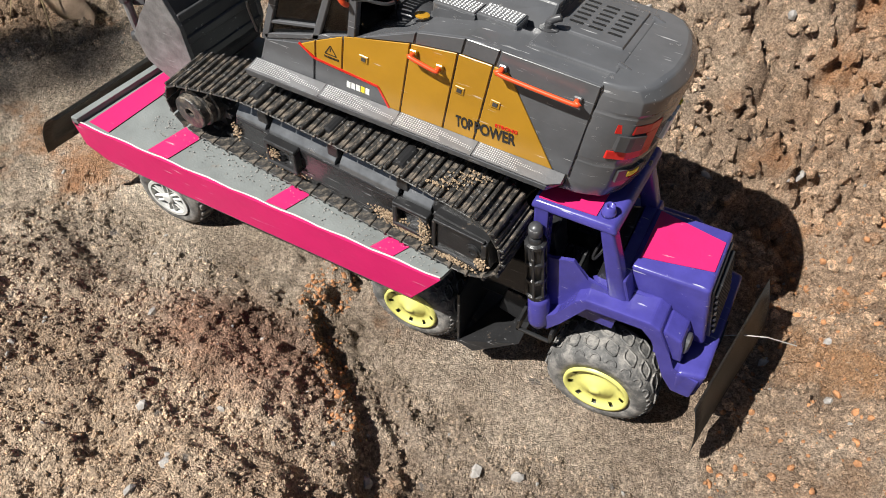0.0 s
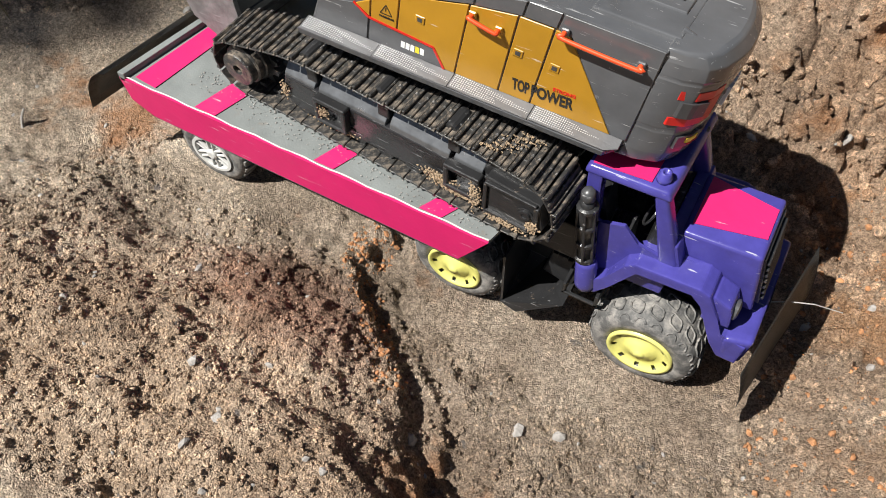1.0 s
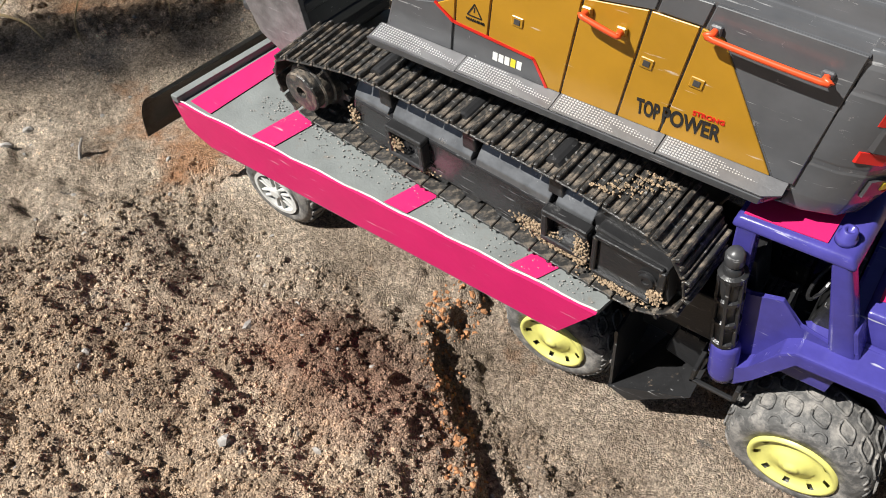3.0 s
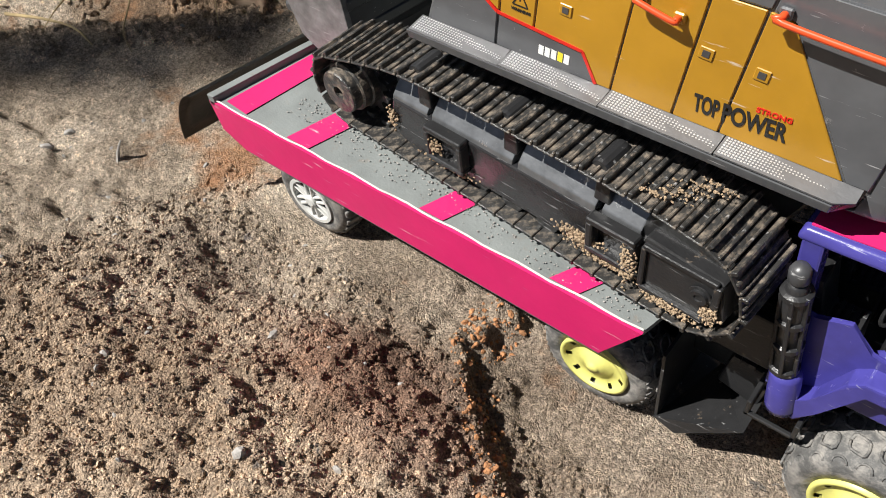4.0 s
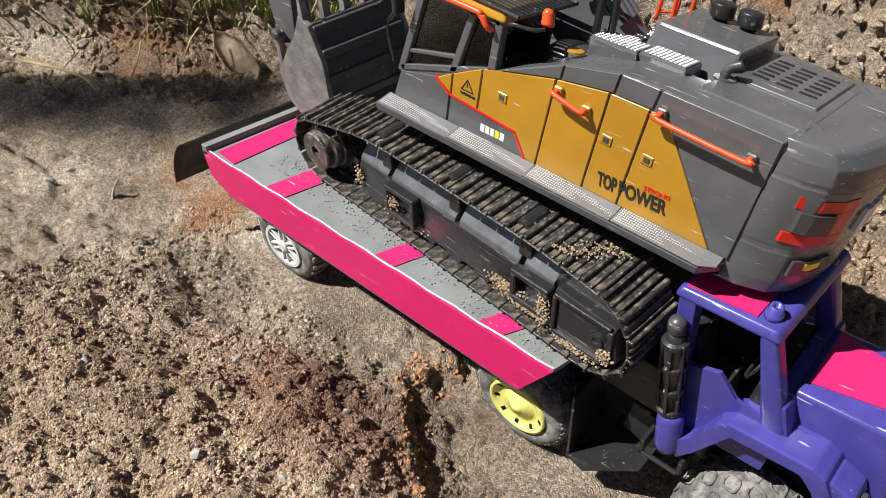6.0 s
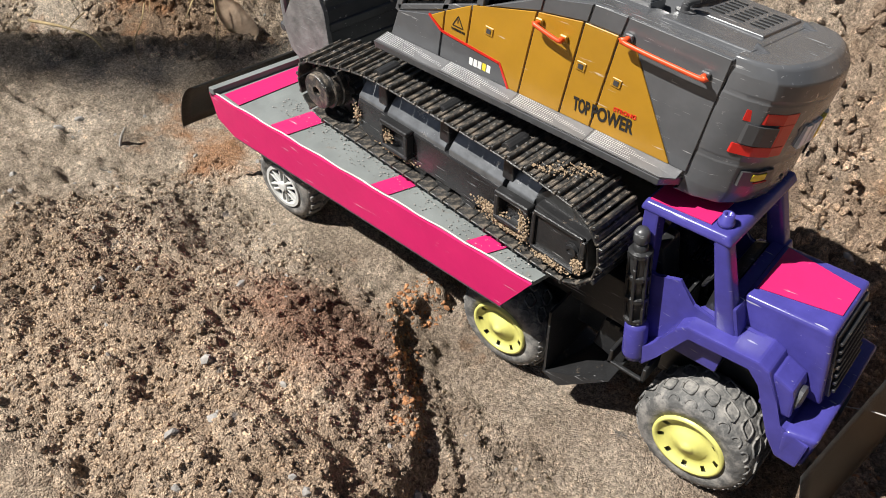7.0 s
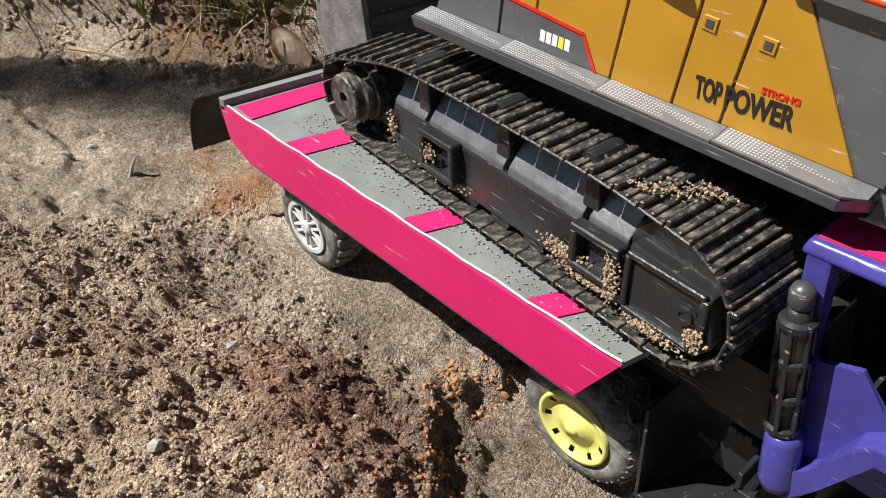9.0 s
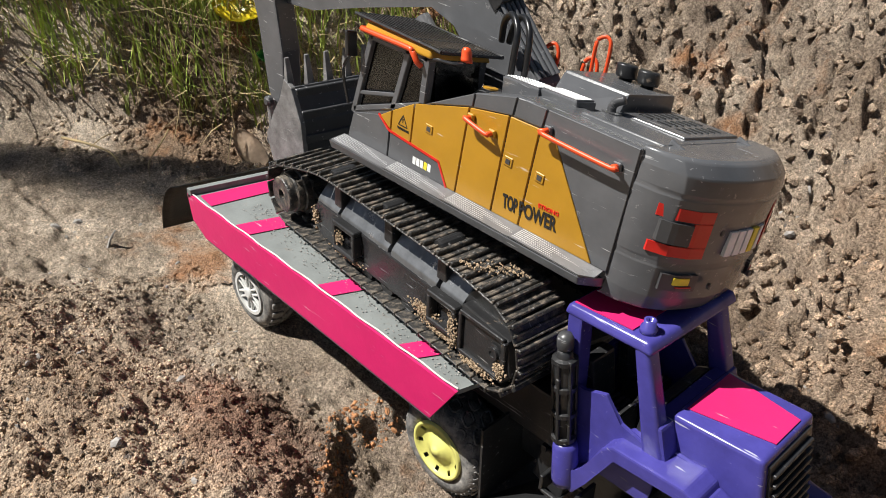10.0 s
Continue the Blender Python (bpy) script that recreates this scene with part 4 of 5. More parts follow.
body = part("house", house_side(0.046, 0.080), GREY, exc, "grey plastic house")
part("house_far", house_side(0.142, 0.175), GREY, exc)
part("engine_deck", hull8(nb(), [(0.30, 0.078, 0.104), (0.431, 0.078, 0.104), (0.431, 0.144, 0.104), (0.30, 0.144, 0.104), (0.312, 0.078, 0.188), (0.4405, 0.078, 0.1945), (0.4405, 0.144, 0.1945), (0.312, 0.144, 0.188)], 0.001), GREY, exc)
part("floor_plate", box(nb(), 0.19, 0.30, 0.078, 0.144, 0.104, 0.125, 0.002), DGREY, exc)


def skin(name, pts, mat, parent, y=0.0460, proud=0.0012, label="", r=0.0004):
    return part(name, prism(nb(), pts, y - proud, y + 0.0004, r, 1), mat, parent, label)


PANELS = [
    [(0.2275, 0.1425), (0.2400, 0.1500), (0.2383, 0.1352)],
    [(0.2410, 0.1505), (0.2632, 0.1625), (0.2590, 0.1302), (0.2393, 0.1345)],
    [(0.2643, 0.1630), (0.2760, 0.1660), (0.3140, 0.1765), (0.3044, 0.1130), (0.2972, 0.1130), (0.2885, 0.1302), (0.2600, 0.1302)],
    [(0.3152, 0.1768), (0.3475, 0.1822), (0.3377, 0.1130), (0.3054, 0.1130)],
    [(0.3487, 0.1822), (0.3715, 0.1822), (0.3615, 0.1130), (0.3388, 0.1130)],
    [(0.3727, 0.1820), (0.3825, 0.1808), (0.4195, 0.1130), (0.3626, 0.1130)],
]
doors = [skin("side_door", p, YELLOW, body, label="ochre side door") for p in PANELS]
TOPS = [
    [(0.2765, 0.1670), (0.3185, 0.1872), (0.3168, 0.1782)],
    [(0.3196, 0.1876), (0.3525, 0.1955), (0.3500, 0.1832), (0.3180, 0.1780)],
    [(0.3537, 0.1957), (0.3755, 0.1957), (0.3728, 0.1832), (0.3512, 0.1832)],
    [(0.3767, 0.1957), (0.4398, 0.1945), (0.4310, 0.1130), (0.4210, 0.1130), (0.3840, 0.1812), (0.3740, 0.1830)],
    [(0.1905, 0.1130), (0.1970, 0.1350), (0.2262, 0.1425), (0.2372, 0.1340), (0.2345, 0.1130)],
    [(0.2357, 0.1130), (0.2385, 0.1332), (0.2878, 0.1286), (0.2958, 0.1130)],
]
for p in TOPS:
    skin("side_cover", p, GREY, body)
for a, b in zip([(0.2262, 0.1432), (0.2375, 0.1342), (0.2885, 0.1294)], [(0.2375, 0.1342), (0.2885, 0.1294), (0.2966, 0.1130)]):
    d = Vector((b[0] - a[0], b[1] - a[1])).normalized() * 0.0009
    skin("red_line", [(a[0] - d.y, a[1] + d.x), (b[0] - d.y, b[1] + d.x), (b[0] + d.y, b[1] - d.x), (a[0] + d.y, a[1] - d.x)], RED, body, 0.0449, 0.0006, r=0)
for x, z in ((0.2785, 0.1495), (0.3500, 0.1530), (0.3755, 0.1520)):
    latch = skin("latch", [(x - .0038, z - .0030), (x + .0032, z - .0034), (x + .0040, z + .0030), (x - .0030, z + .0034)], YELLOW, body, 0.0449, 0.0008)
    skin("latch_pin", [(x - .0018, z - .0016), (x + .0016, z - .0018), (x + .0020, z + .0016), (x - .0014, z + .0018)], DGREY, latch, 0.0441, 0.0003, r=0)
# handrails
for pts in ([(0.3175, 0.171), (0.3180, 0.1700), (0.3350, 0.1660), (0.3360, 0.1665)], [(0.3790, 0.1840), (0.3800, 0.1815), (0.4270, 0.1790), (0.4280, 0.1800)]):
    q = [(pts[0][0], 0.0450, pts[0][1]), (pts[0][0], 0.0400, pts[0][1] - .0005), *[(x, 0.0385, z) for x, z in pts[1:3]], (pts[3][0], 0.0400, pts[3][1]), (pts[3][0], 0.0450, pts[3][1])]
    part("handrail", tube(nb(), curve(q, 5), 0.0017, 8), ORANGE, body, "orange handrail", True)
    for x, z in (pts[0], pts[3]):
        part("rail_foot", box(nb(), x - .0028, x + .0028, 0.0425, 0.0452, z - .0028, z + .0028, 0.0008, 1), GREY if x > 0.36 else YELLOW, body)
# lettering on the doors
FACE = Matrix(((1, 0, 0, 0), (0, 0, -1, 0), (0, 1, 0, 0), (0, 0, 0, 1)))


def on_side(x, y, z, tilt=0.0):
    return Matrix.Translation((x, y, z)) @ FACE @ pose(0, 0, 0, 0, 0, tilt)


writing("lettering", "TOP", 0.0165, on_side(0.3484, 0.0446, 0.1202, 1.8), PRINT, body, fill=(0.0124, 0.0104))
writing("lettering", "POWER", 0.0165, on_side(0.3624, 0.0446, 0.1206, 1.8), PRINT, body, fill=(0.0300, 0.0104))
writing("lettering", "STRONG", 0.0044, on_side(0.3768, 0.0446, 0.1325, 1.8), RED, body, fill=(0.0160, 0.0030))
writing("lettering", "WARNING", 0.0024, on_side(0.2465, 0.0446, 0.1392, -2), PRINT, body)
tri = [(0.2475, 0.1425), (0.2565, 0.1422), (0.2525, 0.1505)]
for a, b in zip(tri, tri[1:] + tri[:1]):
    d = Vector((b[0] - a[0], b[1] - a[1])).normalized() * 0.0004
    skin("warning_sign", [(a[0] - d.y, a[1] + d.x), (b[0] - d.y, b[1] + d.x), (b[0] + d.y, b[1] - d.x), (a[0] + d.y, a[1] - d.x)], PRINT, body, 0.0449, 0.0003, r=0)
skin("warning_sign", [(0.2516, 0.1450), (0.2523, 0.1450), (0.2527, 0.1482), (0.2518, 0.1482)], PRINT, body, 0.0449, 0.0003, r=0)
for k, mt in enumerate((WHITE, WHITE, WHITE, LIME, WHITE)):
    x = 0.2625 + 0.0038 * k
    skin("badge_bar", [(x, 0.1182), (x + .0030, 0.1179), (x + .0036, 0.1236), (x + .0006, 0.1239)], mt, body, 0.0449, 0.0003, r=0)
def studs(name, origin, u, v, nu, nv, r, parent):
    """Rows of raised studs on a plate: u and v run along its edges."""
    o, u, v = Vector(origin), Vector(u), Vector(v)
    nrm = u.cross(v).normalized()
    if nrm.z < 0:
        nrm = -nrm
    vs, fs = [], []
    du, dv = u.normalized() * r, v.normalized() * r
    for i in range(nu):
        for j in range(nv):
            c = o + u * (i + 0.5) / nu + v * (j + 0.5) / nv
            b0 = len(vs)
            vs += [c - du - dv, c + du - dv, c + du + dv, c - du + dv]
            vs += [c + nrm * r * 0.7 + q * 0.45 for q in (-du - dv, du - dv, du + dv, dv - du)]
            fs += [(b0 + 4, b0 + 5, b0 + 6, b0 + 7)] + [(b0 + k, b0 + (k + 1) % 4, b0 + 4 + (k + 1) % 4, b0 + 4 + k) for k in range(4)]
    me = bpy.data.meshes.new(name)
    me.from_pydata([tuple(q) for q in vs], [], fs)
    me.materials.append(CHROME)
    ob = tagged(new(name, me), "silver tread studs", kind="stuff")
    ob.parent = parent
    return ob


# tread skirt in four lengths
for xa, xb in ((0.1850, 0.2448), (0.2456, 0.3048), (0.3056, 0.3655), (0.3663, 0.4290)):
    cut = 0.008 if xb > 0.42 else 0.0
    skirt = part("skirt_plate", slab(nb(), [(xa, 0.0455, 0.1122), (xa, 0.0325, 0.1078), (xb - cut, 0.0325, 0.1072), (xb, 0.0375, 0.1085), (xb, 0.0455, 0.1118)], 0.0012), TREAD, exc, "silver tread plate skirt")
    studs("tread_studs", (xa + .001, 0.0335, 0.1092), (xb - xa - .002 - cut, 0, -0.0012), (0, 0.0115, 0.0038), 34, 7, 0.00078, skirt)
part("skirt_edge", hull8(nb(), [(0.183, 0.0335, 0.1015), (0.420, 0.0335, 0.1005), (0.430, 0.050, 0.1005), (0.186, 0.050, 0.1015), (0.183, 0.0318, 0.1078), (0.421, 0.0318, 0.1065), (0.431, 0.050, 0.108), (0.186, 0.050, 0.109)], 0.0006), GREY, exc)

# counterweight: rings of a rounded plan, from the bottom up
PLAN = [(0.4300, 0.0460), (0.4440, 0.0470), (0.4560, 0.0520), (0.4640, 0.0630), (0.4690, 0.0800), (0.4715, 0.0950), (0.4720, 0.1100), (0.4715, 0.1250), (0.4690, 0.1400), (0.4640, 0.1570), (0.4560, 0.1690), (0.4440, 0.1740), (0.4300, 0.1750)]
LEVELS = [(0.0960, 0.90, -0.006), (0.0985, 0.955, -0.002), (0.108, 0.985, 0.0), (0.1285, 1.0, 0.002), (0.130, 0.985, 0.002), (0.1325, 0.985, 0.002), (0.134, 1.0, 0.002), (0.160, 1.02, 0.006), (0.174, 1.02, 0.008), (0.1755, 0.995, 0.008), (0.178, 1.0, 0.009), (0.188, 0.965, 0.009), (0.1955, 0.87, 0.009), (0.197, 0.80, 0.009)]
bm = nb()
rings = []
for z, k, dx in LEVELS:
    rings.append([bm.verts.new((0.430 + (x - 0.430) * (0.72 + 0.28 * k) * (k if k < 0.95 else 1) + dx, 0.1105 + (y - 0.1105) * (0.75 + 0.25 * k), z)) for x, y in PLAN])
for s, t in zip(rings, rings[1:]):
    for k in range(len(PLAN)):
        q = (k + 1) % len(PLAN)
        bm.faces.new((s[k], s[q], t[q], t[k]))
bm.faces.new(rings[0][::-1])
bm.faces.new(rings[-1])
for e in bm.edges:
    e.smooth = abs(e.verts[0].co.z - e.verts[1].co.z) > 1e-6
weight = part("counterweight", bm, GREY, exc, "rounded grey counterweight", True)
for mod in (weight.modifiers.new("soft", "BEVEL"),):
    mod.width, mod.segments, mod.angle_limit = 0.0012, 2, radians(25)


def on_tail(y):
    """The tail's outer x at the depth y."""
    for (xa, ya), (xb, yb) in zip(PLAN, PLAN[1:]):
        if ya <= y <= yb:
            return xa + (xb - xa) * (y - ya) / (yb - ya) + 0.0045
    return 0.44


def tail_patch(name, ya, yb, za, zb, mat, parent, proud=0.0012, lean=0.10):
    bm = nb()
    n = 5
    cols = []
    for i in range(n + 1):
        y = ya + (yb - ya) * i / n
        x = on_tail(y)
        cols.append([bm.verts.new((x + o + lean * (z - 0.14), y - o * 0.4, z)) for z, o in ((za, -0.003), (zb, -0.003), (zb, proud), (za, proud))])
    for s, t in zip(cols, cols[1:]):
        for k in range(4):
            bm.faces.new((s[k], s[(k + 1) % 4], t[(k + 1) % 4], t[k]))
    bm.faces.new(cols[0])
    bm.faces.new(cols[-1][::-1])
    return part(name, bm, mat, parent)


for f in (lambda a, b: (a, b), lambda a, b: (0.221 - b, 0.221 - a)):
    for ya, yb, za, zb, mt, nm in ((0.0480, 0.0745, 0.1615, 0.1690, RED, "tail_light"), (0.0620, 0.0745, 0.1455, 0.1610, RED, "tail_light"), (0.0480, 0.0745, 0.1380, 0.1450, RED, "tail_light"), (0.0490, 0.0610, 0.1465, 0.1600, DGREY, "tail_box")):
        a, b = f(ya, yb)
        tail_patch(nm, a, b, za, zb, mt, weight, 0.0006 if nm == "tail_light" else 0.0022)
    a, b = f(0.054, 0.077)
    tail_patch("tail_recess", a, b, 0.1150, 0.1262, DGREY, weight, 0.0008)
    a, b = f(0.062, 0.073)
    tail_patch("tail_reflector", a, b, 0.1175, 0.1185, RED, weight, 0.0016)
tail_patch("warning_label", 0.0600, 0.0705, 0.1195, 0.1245, LIME, weight, 0.0014)
for k, mt in enumerate((WHITE, WHITE, WHITE, LIME, WHITE)):
    tail_patch("badge_bar", 0.0920 + 0.0092 * k, 0.0992 + 0.0092 * k, 0.1390, 0.1560, mt, weight, 0.0012)
for y in (0.086, 0.138):
    for z in (0.119, 0.155):
        part("tail_bolt", moved(lathe(nb(), [(0.0022, 0), (0.0022, 0.0016), (0.0010, 0.0020), (0.0002, 0.0020)], 12), Matrix.Translation((on_tail(y) - 0.0002, y, z)) @ pose(0, 0, 0, 0, 0, -90)), DGREY, weight)

# ---- top of the engine bay ----
part("hood", hull8(nb(), [(0.386, 0.060, 0.192), (0.444, 0.060, 0.192), (0.444, 0.164, 0.192), (0.386, 0.164, 0.192), (0.387, 0.062, 0.1985), (0.443, 0.062, 0.1975), (0.443, 0.162, 0.1975), (0.387, 0.162, 0.1985)], 0.001), GREY, exc)
hood2 = part("vent_cover", hull8(nb(), [(0.392, 0.092, 0.1975), (0.438, 0.092, 0.1970), (0.438, 0.158, 0.1970), (0.392, 0.158, 0.1975), (0.393, 0.093, 0.1998), (0.437, 0.093, 0.1992), (0.437, 0.157, 0.1992), (0.393, 0.157, 0.1998)], 0.0006), GREY, exc)
for r in range(3):
    for k in range(6):
        x, y = 0.397 + 0.013 * r, 0.106 + 0.0075 * k
        part("vent_slot", box(nb(), x, x + 0.009, y, y + 0.0022, 0.1990, 0.2002 - 0.0002 * r), PRINT, hood2)
for y in (0.070, 0.150):
    part("lifting_lug", hull8(nb(), [(0.440, y, 0.196), (0.456, y, 0.190), (0.456, y + .005, 0.190), (0.440, y + .005, 0.196), (0.441, y + .001, 0.2005), (0.451, y + .001, 0.1965), (0.451, y + .004, 0.1965), (0.441, y + .004, 0.2005)], 0.001), GREY, weight)
part("hump", hull8(nb(), [(0.334, 0.094, 0.186), (0.388, 0.094, 0.190), (0.388, 0.160, 0.190), (0.334, 0.160, 0.186), (0.340, 0.104, 0.2115), (0.390, 0.104, 0.2105), (0.390, 0.158, 0.2105), (0.340, 0.158, 0.2115)], 0.002, 2), GREY, exc, "grey engine hump")
for x, y in ((0.358, 0.146), (0.375, 0.146)):
    part("exhaust_cap", moved(lathe(nb(), [(0.0042, 0), (0.0042, 0.0045), (0.0066, 0.0050), (0.0072, 0.0062), (0.0072, 0.0130), (0.0066, 0.0140), (0.0002, 0.0142)], 28), Matrix.Translation((x, y, 0.2080)) @ pose(0, 0, 0, 90)), BLACK, exc, "black exhaust cap", True)
part("exhaust_pipe", tube(nb(), curve([(0.390, 0.088, 0.196), (0.3895, 0.088, 0.2015), (0.3915, 0.0885, 0.2055), (0.3965, 0.090, 0.2085)], 5), 0.0027, 12), DGREY, exc, "bent grey exhaust pipe", True)
part("pipe_collar", moved(lathe(nb(), [(0.0062, 0), (0.0062, 0.0012), (0.004, 0.0014)], 20), Matrix.Translation((0.390, 0.088, 0.1978)) @ pose(0, 0, 0, 90)), DGREY, exc)
for xa, xb, ya, yb, z in ((0.316, 0.346, 0.072, 0.092, 0.199), (0.346, 0.374, 0.074, 0.094, 0.200), (0.300, 0.326, 0.112, 0.150, 0.190), (0.326, 0.350, 0.146, 0.168, 0.196)):
    st = part("step_box", box(nb(), xa, xb, ya, yb, z - 0.016, z, 0.001), GREY, exc)
    part("tread_top", box(nb(), xa + .001, xb - .001, ya + .001, yb - .001, z - 0.0002, z + 0.0009), TREAD, st, "silver tread plate")
    studs("tread_studs", (xa + .0015, ya + .0015, z + 0.0009), (xb - xa - .003, 0, 0), (0, yb - ya - .003, 0), int((xb - xa) / 0.0026), int((yb - ya) / 0.0026), 0.0006, st)
part("filler_cap", moved(lathe(nb(), [(0.005, 0), (0.005, 0.0012), (0.0035, 0.0016), (0.0002, 0.0016)], 20), Matrix.Translation((0.312, 0.066, 0.1885)) @ pose(0, 0, 0, 90)), YELLOW, exc)
for base, top, d in ((0.326, 0.232, 0.150), (0.283, 0.216, 0.150), (0.312, 0.214, 0.158)):
    w = 0.017 if base > 0.33 else 0.009
    q = [(base, d, 0.193), (base + .002, d, top - .006), (base + .004, d + .001, top), (base + w, d + .003, top + .002), (base + w + .003, d + .003, top - .006), (base + w - .001, d + .003, 0.190)]
    g = part("guard_rail", tube(nb(), curve(q, 4), 0.0014, 8), ORANGE, exc, "orange guard rail", True)
    part("cross_bar", tube(nb(), [(base, d, 0.199), (base + w, d + .003, 0.201)], 0.0012, 8), ORANGE, g)

# ---- operator's cab ----
cab = part("cab_base", hull8(nb(), [(0.190, 0.046, 0.112), (0.276, 0.046, 0.112), (0.276, 0.098, 0.112), (0.190, 0.098, 0.112), (0.197, 0.047, 0.136), (0.278, 0.047, 0.164), (0.278, 0.098, 0.164), (0.197, 0.098, 0.136)], 0.001), GREY, exc, "grey cab base")


def bar(name, a, b, w, d, mat, parent, y0=0.0458, rr=0.0006):
    """A flat bar on the cab's side, from a to b in x and z, w wide and d deep."""
    p, q = Vector(a), Vector(b)
    n = Vector((-(q - p).y, (q - p).x)).normalized() * w / 2
    return part(name, prism(nb(), [tuple(p - n), tuple(q - n), tuple(q + n), tuple(p + n)], y0, y0 + d, rr, 1), mat, parent)


for y in (0.0452, 0.0928):
    bar("cab_post", (0.1955, 0.134), (0.2185, 0.1985), 0.0052, 0.006, GREY, cab, y)
    bar("cab_post", (0.2395, 0.150), (0.2565, 0.1985), 0.0050, 0.006, GREY, cab, y)
    bar("cab_post", (0.2690, 0.162), (0.2745, 0.1985), 0.0058, 0.006, GREY, cab, y)
    bar("cab_sill", (0.1965, 0.1375), (0.2710, 0.1640), 0.0042, 0.006, GREY, cab, y)
    bar("cab_rail", (0.2030, 0.1520), (0.2440, 0.1625), 0.0030, 0.005, GREY, cab, y + 0.0004)
    bar("cab_header", (0.2170, 0.1965), (0.2750, 0.1965), 0.0050, 0.006, GREY, cab, y)
    for pts in ([(0.2010, 0.1400), (0.2385, 0.1530), (0.2425, 0.1610), (0.2045, 0.1515)], [(0.2055, 0.1525), (0.2430, 0.1625), (0.2535, 0.1950), (0.2195, 0.1950)], [(0.2430, 0.1545), (0.2680, 0.1635), (0.2715, 0.1950), (0.2575, 0.1950)]):
        part("window_pane", prism(nb(), pts, y + 0.0030, y + 0.0040), GLASS, cab, "dark dusty window pane")
part("front_pane", hull8(nb(), [(0.1945, 0.052, 0.137), (0.1955, 0.052, 0.137), (0.1955, 0.093, 0.137), (0.1945, 0.093, 0.137), (0.2160, 0.052, 0.197), (0.2170, 0.052, 0.197), (0.2170, 0.093, 0.197), (0.2160, 0.093, 0.197)]), GLASS, cab)
part("rear_pane", box(nb(), 0.2745, 0.2755, 0.052, 0.093, 0.164, 0.197), GLASS, cab)
part("driver_seat", hull8(nb(), [(0.236, 0.058, 0.140), (0.262, 0.058, 0.140), (0.262, 0.086, 0.140), (0.236, 0.086, 0.140), (0.250, 0.058, 0.182), (0.260, 0.058, 0.182), (0.260, 0.086, 0.182), (0.250, 0.086, 0.182)], 0.003), BLACK, cab)
part("console", box(nb(), 0.212, 0.222, 0.058, 0.086, 0.14, 0.156, 0.002), BLACK, cab)
roof = part("cab_roof", hull8(nb(), [(0.211, 0.0425, 0.1975), (0.280, 0.0425, 0.1975), (0.280, 0.100, 0.1975), (0.211, 0.100, 0.1975), (0.214, 0.0455, 0.2065), (0.278, 0.0455, 0.2050), (0.278, 0.098, 0.2050), (0.214, 0.098, 0.2065)], 0.0022, 3), YELLOW, cab, "ochre cab roof", True)
part("roof_rail", tube(nb(), curve([(0.2125, 0.050, 0.2005), (0.2130, 0.0430, 0.2005), (0.2185, 0.0408, 0.2005), (0.2600, 0.0408, 0.2000), (0.2650, 0.0408, 0.1985), (0.2685, 0.0415, 0.1930), (0.2695, 0.0445, 0.1905)], 5), 0.0021, 8), ORANGE, roof, "orange roof rail", True)
GUARD_Z = 0.2085
guard = part("roof_guard", tube(nb(), [(0.203, 0.0445, GUARD_Z + 0.0005), (0.288, 0.0445, GUARD_Z - 0.0041)], 0.0014, 6), BLACK, cab, "black barred roof guard")
part("guard_rim", tube(nb(), [(0.203, 0.102, GUARD_Z + 0.0005), (0.288, 0.102, GUARD_Z - 0.0041)], 0.0014, 6), BLACK, guard)
for x in (0.203, 0.2315, 0.2600, 0.288):
    part("guard_rim", tube(nb(), [(x, 0.0445, GUARD_Z + 0.0002 - (x - 0.205) * 0.055), (x, 0.102, GUARD_Z + 0.0002 - (x - 0.205) * 0.055)], 0.0012, 6), BLACK, guard)
for x in (0.222, 0.274):
    for y in (0.056, 0.092):
        part("guard_foot", tube(nb(), [(x, y, 0.203), (x, y, GUARD_Z - (x - 0.205) * 0.055)], 0.0014, 6), BLACK, guard)
for k in range(13):
    y = 0.0475 + k * 0.0042
    za, zb = GUARD_Z - 0.0010, GUARD_Z - 0.0056
    part("guard_bar", hull8(nb(), [(0.203, y, za), (0.288, y, zb), (0.288, y + .0014, zb), (0.203, y + .0014, za), (0.203, y, za + .0026), (0.288, y, zb + .0026), (0.288, y + .0014, zb + .0026), (0.203, y + .0014, za + .0026)]), BLACK, guard)
part("rear_rail", tube(nb(), curve([(0.276, 0.046, 0.196), (0.284, 0.046, 0.1985), (0.296, 0.047, 0.1995), (0.300, 0.052, 0.2005)], 4), 0.0013, 8), BLACK, cab)
part("beacon", moved(lathe(nb(), [(0.0038, 0), (0.0038, 0.002), (0.0034, 0.0025), (0.0034, 0.0070), (0.0022, 0.0092), (0.0002, 0.0098)], 18), Matrix.Translation((0.299, 0.056, 0.2020)) @ pose(0, 0, 0, 90)), ORANGE, cab, "orange beacon", True)
part("mirror", box(nb(), 0.200, 0.2035, 0.036, 0.045, 0.178, 0.1965, 0.0015), BLACK, cab)
part("mirror_arm", tube(nb(), curve([(0.192, 0.044, 0.140), (0.190, 0.042, 0.165), (0.201, 0.041, 0.180)], 5), 0.0012, 6), BLACK, cab)
